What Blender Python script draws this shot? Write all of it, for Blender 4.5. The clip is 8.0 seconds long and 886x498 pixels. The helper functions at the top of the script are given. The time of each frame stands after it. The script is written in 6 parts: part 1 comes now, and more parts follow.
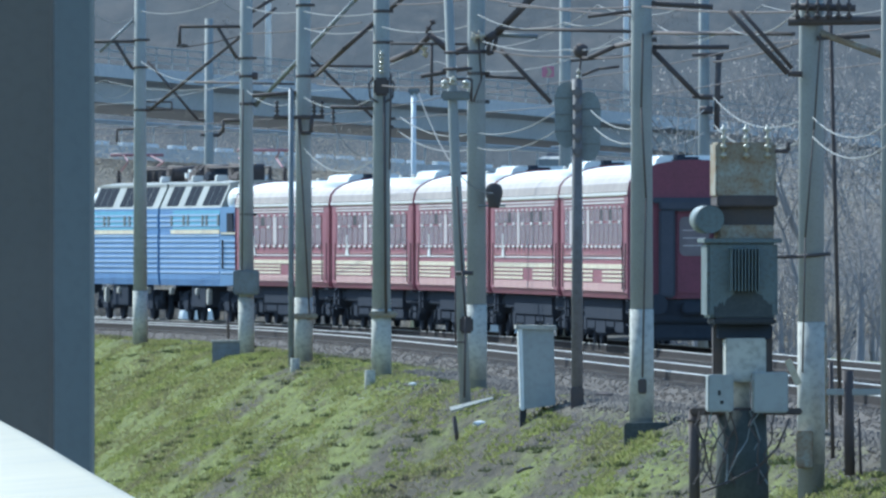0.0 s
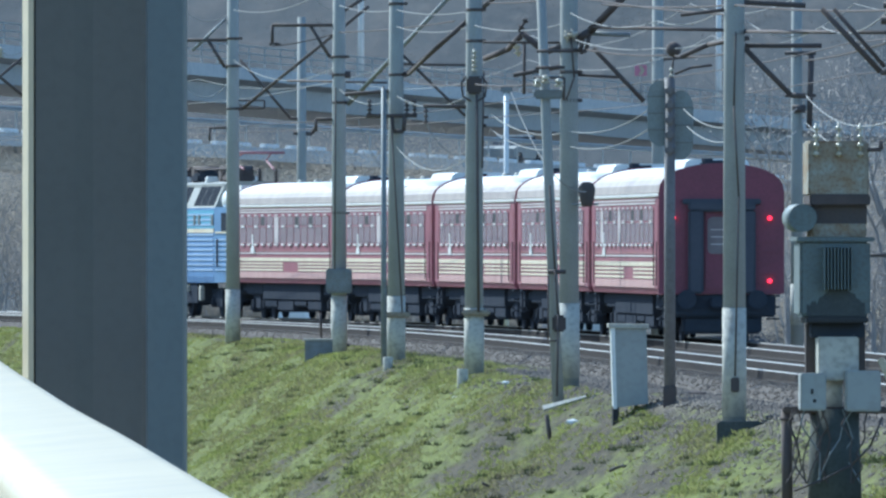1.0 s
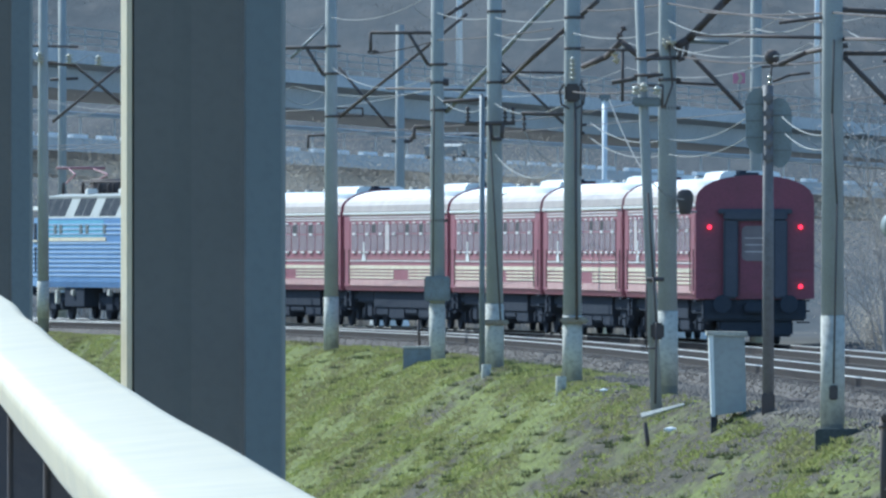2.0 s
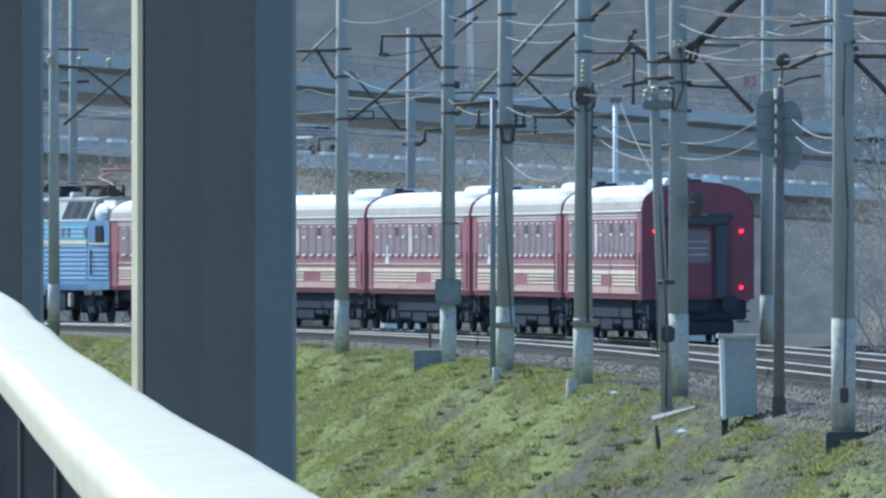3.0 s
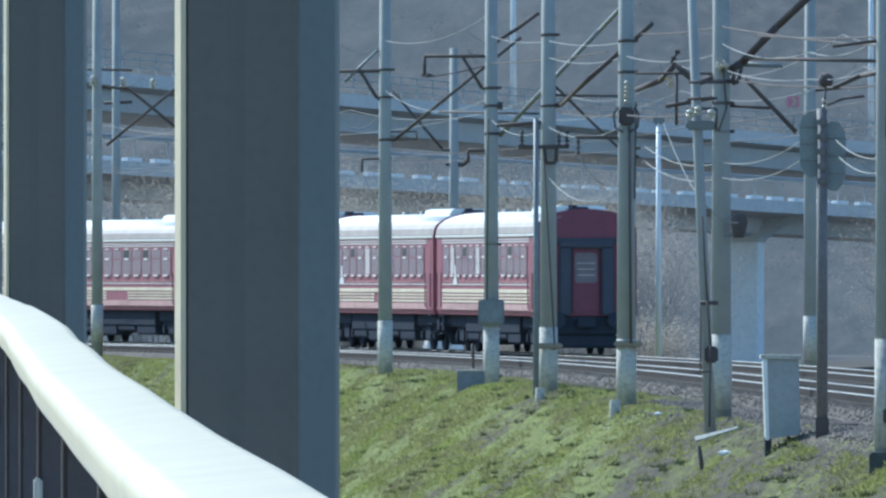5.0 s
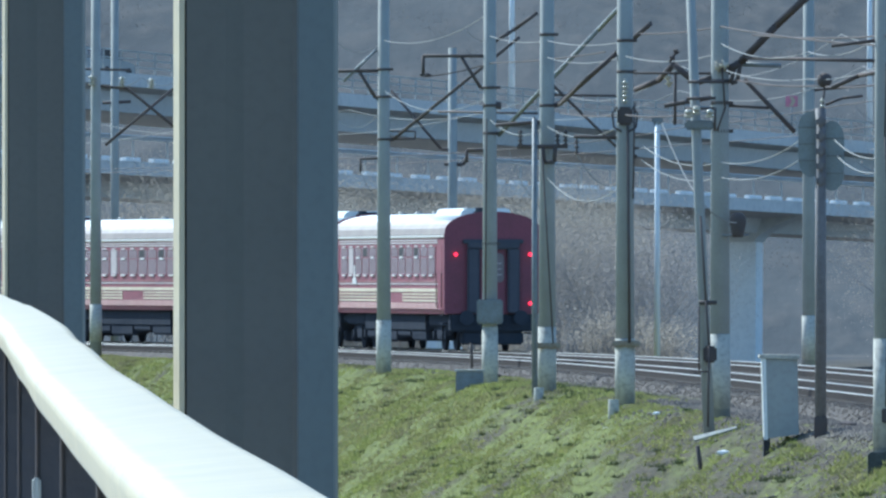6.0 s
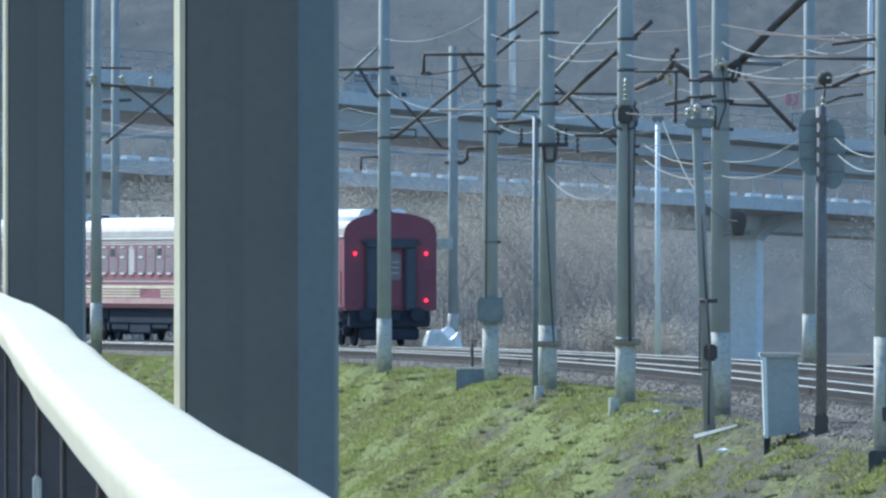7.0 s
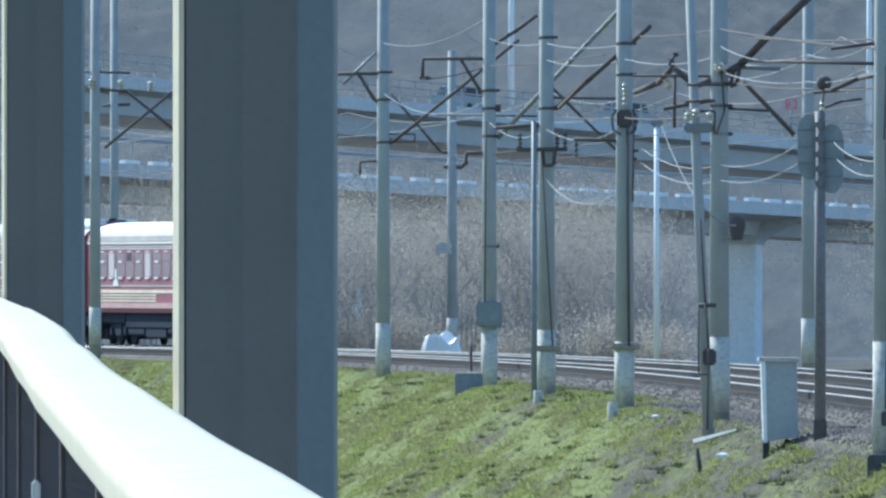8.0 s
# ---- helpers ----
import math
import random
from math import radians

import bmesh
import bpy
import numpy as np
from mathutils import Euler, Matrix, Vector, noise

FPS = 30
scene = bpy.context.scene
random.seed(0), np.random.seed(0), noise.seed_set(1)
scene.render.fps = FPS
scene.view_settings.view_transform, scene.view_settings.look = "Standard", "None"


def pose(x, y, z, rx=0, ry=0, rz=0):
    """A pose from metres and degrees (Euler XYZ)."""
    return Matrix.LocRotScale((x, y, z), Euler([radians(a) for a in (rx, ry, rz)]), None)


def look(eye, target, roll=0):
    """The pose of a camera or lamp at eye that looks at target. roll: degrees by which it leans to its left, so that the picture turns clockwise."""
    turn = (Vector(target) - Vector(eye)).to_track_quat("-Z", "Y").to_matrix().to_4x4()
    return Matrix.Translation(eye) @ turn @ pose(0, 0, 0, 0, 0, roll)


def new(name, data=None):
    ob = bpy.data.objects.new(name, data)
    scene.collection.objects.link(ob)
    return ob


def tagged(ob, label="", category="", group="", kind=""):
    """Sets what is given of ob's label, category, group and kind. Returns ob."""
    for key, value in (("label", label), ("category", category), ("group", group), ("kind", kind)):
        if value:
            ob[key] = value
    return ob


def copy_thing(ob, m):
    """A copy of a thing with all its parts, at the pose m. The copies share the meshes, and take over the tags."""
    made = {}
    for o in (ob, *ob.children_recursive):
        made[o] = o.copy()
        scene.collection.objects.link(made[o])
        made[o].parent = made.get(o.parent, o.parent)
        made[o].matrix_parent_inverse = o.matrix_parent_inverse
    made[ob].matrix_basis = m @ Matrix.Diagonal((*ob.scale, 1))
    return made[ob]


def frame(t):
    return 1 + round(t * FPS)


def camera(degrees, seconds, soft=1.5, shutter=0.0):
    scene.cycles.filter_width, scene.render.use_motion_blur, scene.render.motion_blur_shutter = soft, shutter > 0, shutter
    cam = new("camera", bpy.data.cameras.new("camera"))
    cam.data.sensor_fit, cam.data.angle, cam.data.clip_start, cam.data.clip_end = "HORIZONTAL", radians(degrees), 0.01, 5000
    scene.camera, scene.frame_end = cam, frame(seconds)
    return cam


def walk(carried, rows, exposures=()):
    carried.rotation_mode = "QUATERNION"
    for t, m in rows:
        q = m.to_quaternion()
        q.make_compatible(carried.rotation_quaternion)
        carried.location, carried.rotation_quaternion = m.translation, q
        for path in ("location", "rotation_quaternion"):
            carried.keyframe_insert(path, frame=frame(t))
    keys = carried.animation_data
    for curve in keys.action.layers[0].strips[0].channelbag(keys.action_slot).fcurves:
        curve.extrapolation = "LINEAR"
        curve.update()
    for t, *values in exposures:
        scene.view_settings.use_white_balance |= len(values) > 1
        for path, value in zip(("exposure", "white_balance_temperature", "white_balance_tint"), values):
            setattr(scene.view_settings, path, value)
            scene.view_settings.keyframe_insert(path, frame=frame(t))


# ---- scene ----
cam = camera(3.288, 8.0, soft=2.5)
walk(cam, [
    (0.0, pose(0, 0, 2.46, 89.9832, 0, 0.0000)),
    (0.1, pose(0, 0, 2.46, 89.9807, 0, 0.0042)),
    (0.2, pose(0, 0, 2.46, 89.9782, 0, 0.0169)),
    (0.3, pose(0, 0, 2.46, 89.9756, 0, 0.0296)),
    (0.4, pose(0, 0, 2.46, 89.9731, 0, 0.0741)),
    (0.5, pose(0, 0, 2.46, 89.9706, 0, 0.1342)),
    (0.6, pose(0, 0, 2.46, 89.9721, 0, 0.1716)),
    (0.7, pose(0, 0, 2.46, 89.9736, 0, 0.2246)),
    (0.8, pose(0, 0, 2.46, 89.9750, 0, 0.2627)),
    (0.9, pose(0, 0, 2.46, 89.9765, 0, 0.3072)),
    (1.0, pose(0, 0, 2.46, 89.9780, 0, 0.3440)),
    (1.1, pose(0, 0, 2.46, 89.9801, 0, 0.3686)),
    (1.2, pose(0, 0, 2.46, 89.9822, 0, 0.3941)),
    (1.3, pose(0, 0, 2.46, 89.9843, 0, 0.4343)),
    (1.4, pose(0, 0, 2.46, 89.9864, 0, 0.4555)),
    (1.5, pose(0, 0, 2.46, 89.9885, 0, 0.4824)),
    (1.6, pose(0, 0, 2.46, 89.9921, 0, 0.5254)),
    (1.7, pose(0, 0, 2.46, 89.9956, 0, 0.5784)),
    (1.8, pose(0, 0, 2.46, 89.9992, 0, 0.6229)),
    (1.9, pose(0, 0, 2.46, 90.0027, 0, 0.6792)),
    (2.0, pose(0, 0, 2.46, 90.0063, 0, 0.7089)),
    (2.1, pose(0, 0, 2.46, 90.0063, 0, 0.7449)),
    (2.2, pose(0, 0, 2.46, 90.0063, 0, 0.7509)),
    (3.3, pose(0, 0, 2.46, 90.0273, 0, 0.7485)),
    (3.4, pose(0, 0, 2.46, 90.0315, 0, 0.7640)),
    (3.5, pose(0, 0, 2.46, 90.0357, 0, 0.7761)),
    (3.6, pose(0, 0, 2.46, 90.0407, 0, 0.8043)),
    (3.7, pose(0, 0, 2.46, 90.0457, 0, 0.8276)),
    (3.8, pose(0, 0, 2.46, 90.0508, 0, 0.8572)),
    (3.9, pose(0, 0, 2.46, 90.0558, 0, 0.8657)),
    (4.0, pose(0, 0, 2.46, 90.0608, 0, 0.8746)),
    (4.1, pose(0, 0, 2.46, 90.0654, 0, 0.8954)),
    (4.2, pose(0, 0, 2.46, 90.0700, 0, 0.9144)),
    (4.3, pose(0, 0, 2.46, 90.0747, 0, 0.9250)),
    (4.4, pose(0, 0, 2.46, 90.0793, 0, 0.9293)),
    (4.5, pose(0, 0, 2.46, 90.0839, 0, 0.9187)),
    (4.6, pose(0, 0, 2.46, 90.0902, 0, 0.9229)),
    (4.7, pose(0, 0, 2.46, 90.0945, 0, 0.9120)),
    (5.8, pose(0, 0, 2.46, 90.0881, 0, 0.9061)),
    (6.0, pose(0, 0, 2.46, 90.0923, 0, 0.9040)),
    (6.5, pose(0, 0, 2.46, 90.0902, 0, 0.9082)),
    (7.0, pose(0, 0, 2.46, 90.0860, 0, 0.9061)),
    (7.5, pose(0, 0, 2.46, 90.0965, 0, 0.9019)),
    (8.0, pose(0, 0, 2.46, 90.1028, 0, 0.9019)),
], exposures=((0, 0.46, 4920, -1), (4.5, 0.46, 4920, -1), (6.5, 0.52, 4920, -1), (8, 0.66, 4920, -1)))

# world and sun: the sun stands high to the left, a little beyond the train
SUN_ELEVATION, SUN_BEARING = radians(42), radians(-42)
world = bpy.data.worlds.new("sky")
scene.world = world
world.use_nodes = True
sky = world.node_tree.nodes.new("ShaderNodeTexSky")
sky.sky_type, sky.sun_disc = "NISHITA", False
sky.sun_elevation, sky.sun_rotation = SUN_ELEVATION, SUN_BEARING
backing = world.node_tree.nodes["Background"]
backing.inputs["Strength"].default_value = 0.15
world.node_tree.links.new(sky.outputs[0], backing.inputs["Color"])
sun = new("sun", bpy.data.lights.new("sun", "SUN"))
sun.data.energy, sun.data.angle, sun.data.color = 5.0, radians(0.6), (1.0, 0.9, 0.76)
to_sun = Vector((math.sin(SUN_BEARING) * math.cos(SUN_ELEVATION), math.cos(SUN_BEARING) * math.cos(SUN_ELEVATION), math.sin(SUN_ELEVATION)))
sun.matrix_world = look(to_sun * 50, (0, 0, 0))


# ---- materials ----
def material(name, base, second=None, scale=4.0, fine=40.0, rough=0.7, metal=0.0, bump=0.2, third=None, amount=0.5, depth=0.02, glow=0.0, glow_colour=None, stretch=None):
    m = bpy.data.materials.new(name)
    m.use_nodes = True
    nt = m.node_tree
    n, link = nt.nodes, nt.links.new
    b = n["Principled BSDF"]
    b.inputs["Roughness"].default_value, b.inputs["Metallic"].default_value = rough, metal
    if rough > 0.7:
        b.inputs["Specular IOR Level"].default_value = 0.15
    second = second or tuple(c * 0.72 for c in base)
    where = n.new("ShaderNodeTexCoord")
    big = n.new("ShaderNodeTexNoise")
    big.inputs["Scale"].default_value, big.inputs["Detail"].default_value = scale, 5
    small = n.new("ShaderNodeTexNoise")
    small.inputs["Scale"].default_value, small.inputs["Detail"].default_value = fine, 3
    spot = where.outputs["Object"]
    if stretch:
        scaled = n.new("ShaderNodeMapping")
        scaled.inputs["Scale"].default_value = stretch
        link(spot, scaled.inputs["Vector"])
        spot = scaled.outputs["Vector"]
    link(spot, big.inputs["Vector"])
    link(spot, small.inputs["Vector"])
    ramp = n.new("ShaderNodeValToRGB")
    ramp.color_ramp.elements[0].position, ramp.color_ramp.elements[1].position = 0.35, 0.68
    ramp.color_ramp.elements[0].color, ramp.color_ramp.elements[1].color = (*base, 1), (*second, 1)
    link(big.outputs["Fac"], ramp.inputs["Fac"])
    mix = n.new("ShaderNodeMix")
    mix.data_type = "RGBA"
    mix.inputs[7].default_value = (*(third or tuple(c * 0.8 for c in base)), 1)
    link(ramp.outputs["Color"], mix.inputs[6])
    step = n.new("ShaderNodeMapRange")
    step.inputs[1].default_value, step.inputs[2].default_value, step.inputs[4].default_value = 0.45, 0.7, amount
    link(small.outputs["Fac"], step.inputs[0])
    link(step.outputs[0], mix.inputs[0])
    link(mix.outputs[2], b.inputs["Base Color"])
    rise = n.new("ShaderNodeBump")
    rise.inputs["Strength"].default_value, rise.inputs["Distance"].default_value = bump, depth
    link(small.outputs["Fac"], rise.inputs["Height"])
    link(rise.outputs["Normal"], b.inputs["Normal"])
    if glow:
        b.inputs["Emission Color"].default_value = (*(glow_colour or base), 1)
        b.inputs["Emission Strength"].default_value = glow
    return m


CONCRETE = material("pole concrete", (0.385, 0.378, 0.345), (0.325, 0.32, 0.295), 1.5, 30, 0.85, third=(0.25, 0.245, 0.22), amount=0.35)
WHITEWASH = material("whitewash", (0.57, 0.54, 0.455), (0.45, 0.425, 0.37), 2.4, 11, 0.9, third=(0.32, 0.29, 0.25), amount=0.7)
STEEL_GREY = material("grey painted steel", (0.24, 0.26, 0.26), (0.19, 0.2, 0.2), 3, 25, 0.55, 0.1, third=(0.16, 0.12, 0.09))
STEEL_DARK = material("dark rusty steel", (0.115, 0.1, 0.095), (0.13, 0.1, 0.085), 3, 30, 0.75, 0.3)
STEEL_BROWN = material("brown steel", (0.125, 0.1, 0.092), (0.1, 0.085, 0.08), 3, 30, 0.8, 0.2)
WIRE = material("bare wire", (0.32, 0.31, 0.29), (0.27, 0.26, 0.25), 3, 30, 0.8, 0.0)
RAIL_STEEL = material("rail steel", (0.46, 0.44, 0.41), (0.37, 0.35, 0.32), 2, 30, 0.45, 1.0, bump=0.03)
# rust brown, darkened further with the shadow on the rail's side
RAIL_RUST_SHADE = material("rusty rail web with side shade", (0.035, 0.026, 0.022), (0.025, 0.02, 0.018), 4, 30, 0.9)
SLEEPER = material("concrete sleeper", (0.17, 0.145, 0.12), (0.12, 0.1, 0.085), 2, 20, 0.95)
BALLAST = material("oily ballast", (0.125, 0.106, 0.09), (0.085, 0.073, 0.063), 0.8, 9, 0.95, bump=0.9, third=(0.07, 0.062, 0.056), amount=0.8, depth=0.08)
ROOF_WHITE = material("silver roof paint", (0.84, 0.82, 0.77), (0.76, 0.74, 0.69), 0.8, 9, 0.34, 0.0, bump=0.05, third=(0.64, 0.61, 0.57), amount=0.3)
# coach red is greyed and lightened in place of haze
COACH_RED = material("carmine coach paint washed by haze", (0.28, 0.092, 0.122), (0.245, 0.08, 0.105), 1.2, 14, 0.42, third=(0.21, 0.065, 0.075), bump=0.05)
COACH_PINK = material("dusty coach paint with sun sheen", (0.46, 0.28, 0.25), (0.4, 0.22, 0.205), 1.6, 14, 0.6, third=(0.43, 0.3, 0.25), bump=0.08)
CREAM = material("cream for stripes and side glints", (0.7, 0.64, 0.46), (0.6, 0.5, 0.36), 1.6, 14, 0.5, third=(0.5, 0.34, 0.26), bump=0.05)
# the end's red is darker than the sides because shade is painted in
SHADED_RED = material("red end wall darkened as shade", (0.21, 0.05, 0.078), (0.18, 0.047, 0.07), 1.5, 14, 0.5, third=(0.135, 0.035, 0.05))
# this grey is lighter than rubber, with haze put into it
BELLOWS = material("bellows grey lifted by haze", (0.1, 0.1, 0.118), (0.085, 0.087, 0.102), 2, 12, 0.85)
SIGNAL_PAINT = material("weathered grey-green signal paint", (0.27, 0.29, 0.275), (0.23, 0.245, 0.235), 3, 18, 0.7, third=(0.19, 0.19, 0.17))
MAST_PAINT = material("weathered mast paint", (0.2, 0.18, 0.17), (0.16, 0.14, 0.13), 2, 14, 0.7, third=(0.11, 0.09, 0.08))
RUBBER = material("black rubber", (0.05, 0.05, 0.053), (0.06, 0.06, 0.062), 3, 30, 0.8)
# dark base raised and blued to imitate haze
UNDERFRAME = material("blue-grey underframe lifted by haze", (0.052, 0.058, 0.072), (0.062, 0.065, 0.076), 2, 9, 0.95, third=(0.046, 0.05, 0.06))
UNDERFRAME.node_tree.nodes["Principled BSDF"].inputs["Specular IOR Level"].default_value = 0.0
# base colour is lightened to imitate the sky mirrored in the panes
GLASS_DARK = material("window glass with painted sky reflection", (0.26, 0.195, 0.215), (0.3, 0.225, 0.24), 1.0, 5, 0.25, bump=0.0)
DOOR_GLASS = material("dusty glass", (0.2, 0.16, 0.165), (0.16, 0.125, 0.13), 3, 9, 0.35, bump=0.0)
BRIGHT_METAL = material("bright strip", (0.8, 0.78, 0.74), (0.7, 0.66, 0.62), 3, 20, 0.35, bump=0.02)
CURTAIN = material("white curtain", (0.5, 0.45, 0.43), (0.42, 0.37, 0.36), 3, 10, 0.8)
METAL_TRIM = material("window frame metal", (0.55, 0.5, 0.48), (0.45, 0.36, 0.35), 3, 20, 0.4, 0.4)
LAMP_RED = material("red lamp", (0.6, 0.01, 0.02), glow=2.3, glow_colour=(1.0, 0.02, 0.05), bump=0.0)
LOCO_BLUE = material("locomotive blue", (0.125, 0.23, 0.43), (0.105, 0.195, 0.38), 1.2, 14, 0.45, third=(0.085, 0.16, 0.29), bump=0.05)
CAB_BLUE = material("dusty cab blue", (0.15, 0.26, 0.43), (0.13, 0.225, 0.38), 1.2, 14, 0.5, third=(0.1, 0.17, 0.28), bump=0.05)
PANTO_RED = material("faded red pantograph paint", (0.33, 0.15, 0.16), (0.26, 0.12, 0.13), 3, 20, 0.6)
# darker beige paints the shading where the roof curves down
ROOF_SHADE = material("beige lower roof shade", (0.38, 0.32, 0.285), (0.3, 0.25, 0.225), 0.9, 9, 0.6, third=(0.25, 0.205, 0.185), bump=0.05)
POST_BLACK = material("black baluster paint", (0.03, 0.026, 0.032), (0.04, 0.035, 0.04), 3, 30, 0.5)
GIRDER_CONCRETE = material("stained girder concrete", (0.6, 0.585, 0.56), (0.53, 0.52, 0.5), 0.25, 3, 0.9, third=(0.47, 0.465, 0.45))
# paler than the viaduct so that light on the piers is in the colour
PIER_CONCRETE = material("pier concrete lightened as lit", (0.84, 0.83, 0.8), (0.76, 0.75, 0.73), 0.4, 4, 0.9, third=(0.64, 0.64, 0.63))
LOCO_LIGHT = material("light blue", (0.15, 0.37, 0.5), (0.13, 0.32, 0.45), 1.2, 14, 0.45, third=(0.1, 0.24, 0.35), bump=0.05)
RIB_BLUE = material("pale blue rib", (0.38, 0.48, 0.64), (0.32, 0.43, 0.6), 1.2, 14, 0.4, bump=0.05)
LOCO_ROOF = material("dusty grey roof", (0.3, 0.3, 0.27), (0.23, 0.23, 0.21), 1.2, 10, 0.6, third=(0.22, 0.22, 0.2))
PORCELAIN = material("porcelain", (0.55, 0.5, 0.38), (0.45, 0.38, 0.26), 8, 40, 0.25, bump=0.02)
WALL_CONCRETE = material("viaduct concrete", (0.6, 0.585, 0.55), (0.54, 0.53, 0.5), 0.25, 3, 0.9, third=(0.4, 0.4, 0.4))
KERB_WHITE = material("white painted kerb", (0.93, 0.93, 0.9), (0.85, 0.85, 0.82), 1, 8, 0.7)
ASPHALT = material("asphalt", (0.055, 0.055, 0.057), (0.07, 0.068, 0.066), 0.4, 20, 0.9)
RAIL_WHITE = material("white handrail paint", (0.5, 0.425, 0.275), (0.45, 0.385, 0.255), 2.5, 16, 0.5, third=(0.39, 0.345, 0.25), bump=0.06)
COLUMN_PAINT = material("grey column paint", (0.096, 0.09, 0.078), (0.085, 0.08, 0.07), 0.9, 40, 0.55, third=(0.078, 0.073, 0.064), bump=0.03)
TANK_GREEN = material("grey-green transformer paint", (0.15, 0.18, 0.178), (0.12, 0.14, 0.138), 2.5, 20, 0.6, third=(0.1, 0.085, 0.065))
RUSTY_PANEL = material("rusting pale panel", (0.36, 0.35, 0.29), (0.27, 0.19, 0.11), 3.5, 20, 0.8, third=(0.2, 0.11, 0.06), amount=0.6)
OIL = material("oily grime", (0.035, 0.04, 0.042), (0.05, 0.056, 0.056), 5, 24, 0.6, third=(0.07, 0.076, 0.074))
BARK = material("bark", (0.33, 0.3, 0.27), (0.28, 0.26, 0.24), 3, 20, 0.95)

FOOTING = material("damp mossy concrete", (0.1, 0.105, 0.098), (0.075, 0.08, 0.072), 3, 18, 0.95, third=(0.055, 0.06, 0.05))
# the blue in this grey imitates skylight on the column's right side
SKYLIT_GREY = material("grey with blue skylight tint", (0.128, 0.143, 0.146), (0.113, 0.127, 0.131), 1.2, 40, 0.45, bump=0.03)
CAR_GLASS = material("dark car glass", (0.04, 0.045, 0.05), (0.05, 0.055, 0.06), 1.0, 5, 0.12, bump=0.0)
CABINET = material("pale grey cabinet paint", (0.37, 0.37, 0.345), (0.33, 0.335, 0.315), 1.4, 9, 0.6, third=(0.28, 0.27, 0.25), bump=0.05)
SIGN_RED = material("faded sign red", (0.55, 0.2, 0.27), (0.5, 0.17, 0.23), 3, 20, 0.5)


def foliage(name, colours, rough=0.9, thin=0.5):
    m = bpy.data.materials.new(name)
    m.use_nodes = True
    n, link = m.node_tree.nodes, m.node_tree.links.new
    b = n["Principled BSDF"]
    b.inputs["Roughness"].default_value = rough
    b.inputs["Specular IOR Level"].default_value = 0.03
    geo, ramp, wide, mix = n.new("ShaderNodeNewGeometry"), n.new("ShaderNodeValToRGB"), n.new("ShaderNodeTexNoise"), n.new("ShaderNodeMath")
    wide.inputs["Scale"].default_value, wide.inputs["Detail"].default_value = 0.5, 6
    along = n.new("ShaderNodeMapping")
    along.inputs["Scale"].default_value = (1, 0.25, 1)
    link(geo.outputs["Position"], along.inputs["Vector"])
    link(along.outputs["Vector"], wide.inputs["Vector"])
    mix.operation = "MULTIPLY_ADD"
    link(geo.outputs["Random Per Island"], mix.inputs[0])
    mix.inputs[1].default_value = 0.5
    spread = n.new("ShaderNodeMath")
    spread.operation = "MULTIPLY_ADD"
    link(wide.outputs["Fac"], spread.inputs[0])
    spread.inputs[1].default_value, spread.inputs[2].default_value = 1.6, -0.55
    link(spread.outputs[0], mix.inputs[2])
    link(mix.outputs[0], ramp.inputs["Fac"])
    el = ramp.color_ramp.elements
    el[0].color, el[1].color = (*colours[0], 1), (*colours[-1], 1)
    for k, c in enumerate(colours[1:-1], 1):
        el.new(k / (len(colours) - 1)).color = (*c, 1)
    link(ramp.outputs["Color"], b.inputs["Base Color"])
    if thin:
        glow_through, both = n.new("ShaderNodeBsdfTranslucent"), n.new("ShaderNodeMixShader")
        link(ramp.outputs["Color"], glow_through.inputs["Color"])
        both.inputs[0].default_value = thin
        link(b.outputs[0], both.inputs[1])
        link(glow_through.outputs[0], both.inputs[2])
        link(both.outputs[0], n["Material Output"].inputs["Surface"])
    return m


GRASS = foliage("fresh grass", ((0.28, 0.305, 0.083), (0.225, 0.248, 0.078), (0.262, 0.262, 0.096), (0.215, 0.202, 0.102), (0.2, 0.173, 0.122)))
WEED = foliage("dark weeds", ((0.075, 0.095, 0.04), (0.1, 0.115, 0.05), (0.085, 0.075, 0.055)), thin=0.2)
# twig and leaf tones are paled to take the place of haze
TWIG = foliage("twigs", ((0.32, 0.3, 0.285), (0.35, 0.32, 0.295), (0.3, 0.285, 0.275)), thin=0.5)
BUD = foliage("budding leaves paled by haze", ((0.36, 0.32, 0.275), (0.4, 0.35, 0.275), (0.33, 0.3, 0.275)), thin=0.5)
# faint bluish emission replaces the haze in front of the hill
HILL = material("distant woodland with haze glow", (0.028, 0.031, 0.033), (0.055, 0.056, 0.055), 0.12, 0.55, 0.95, bump=0.3, third=(0.078, 0.07, 0.062), amount=0.7, depth=1.0, stretch=(1, 0.22, 0.6), glow=0.024, glow_colour=(0.78, 0.88, 1.0))
SCRUB = foliage("distant scrub", ((0.14, 0.135, 0.125), (0.115, 0.118, 0.12), (0.15, 0.137, 0.12)), thin=0.6)
STONE = foliage("ballast stones", ((0.24, 0.21, 0.178), (0.185, 0.16, 0.136), (0.13, 0.113, 0.096)), thin=0)


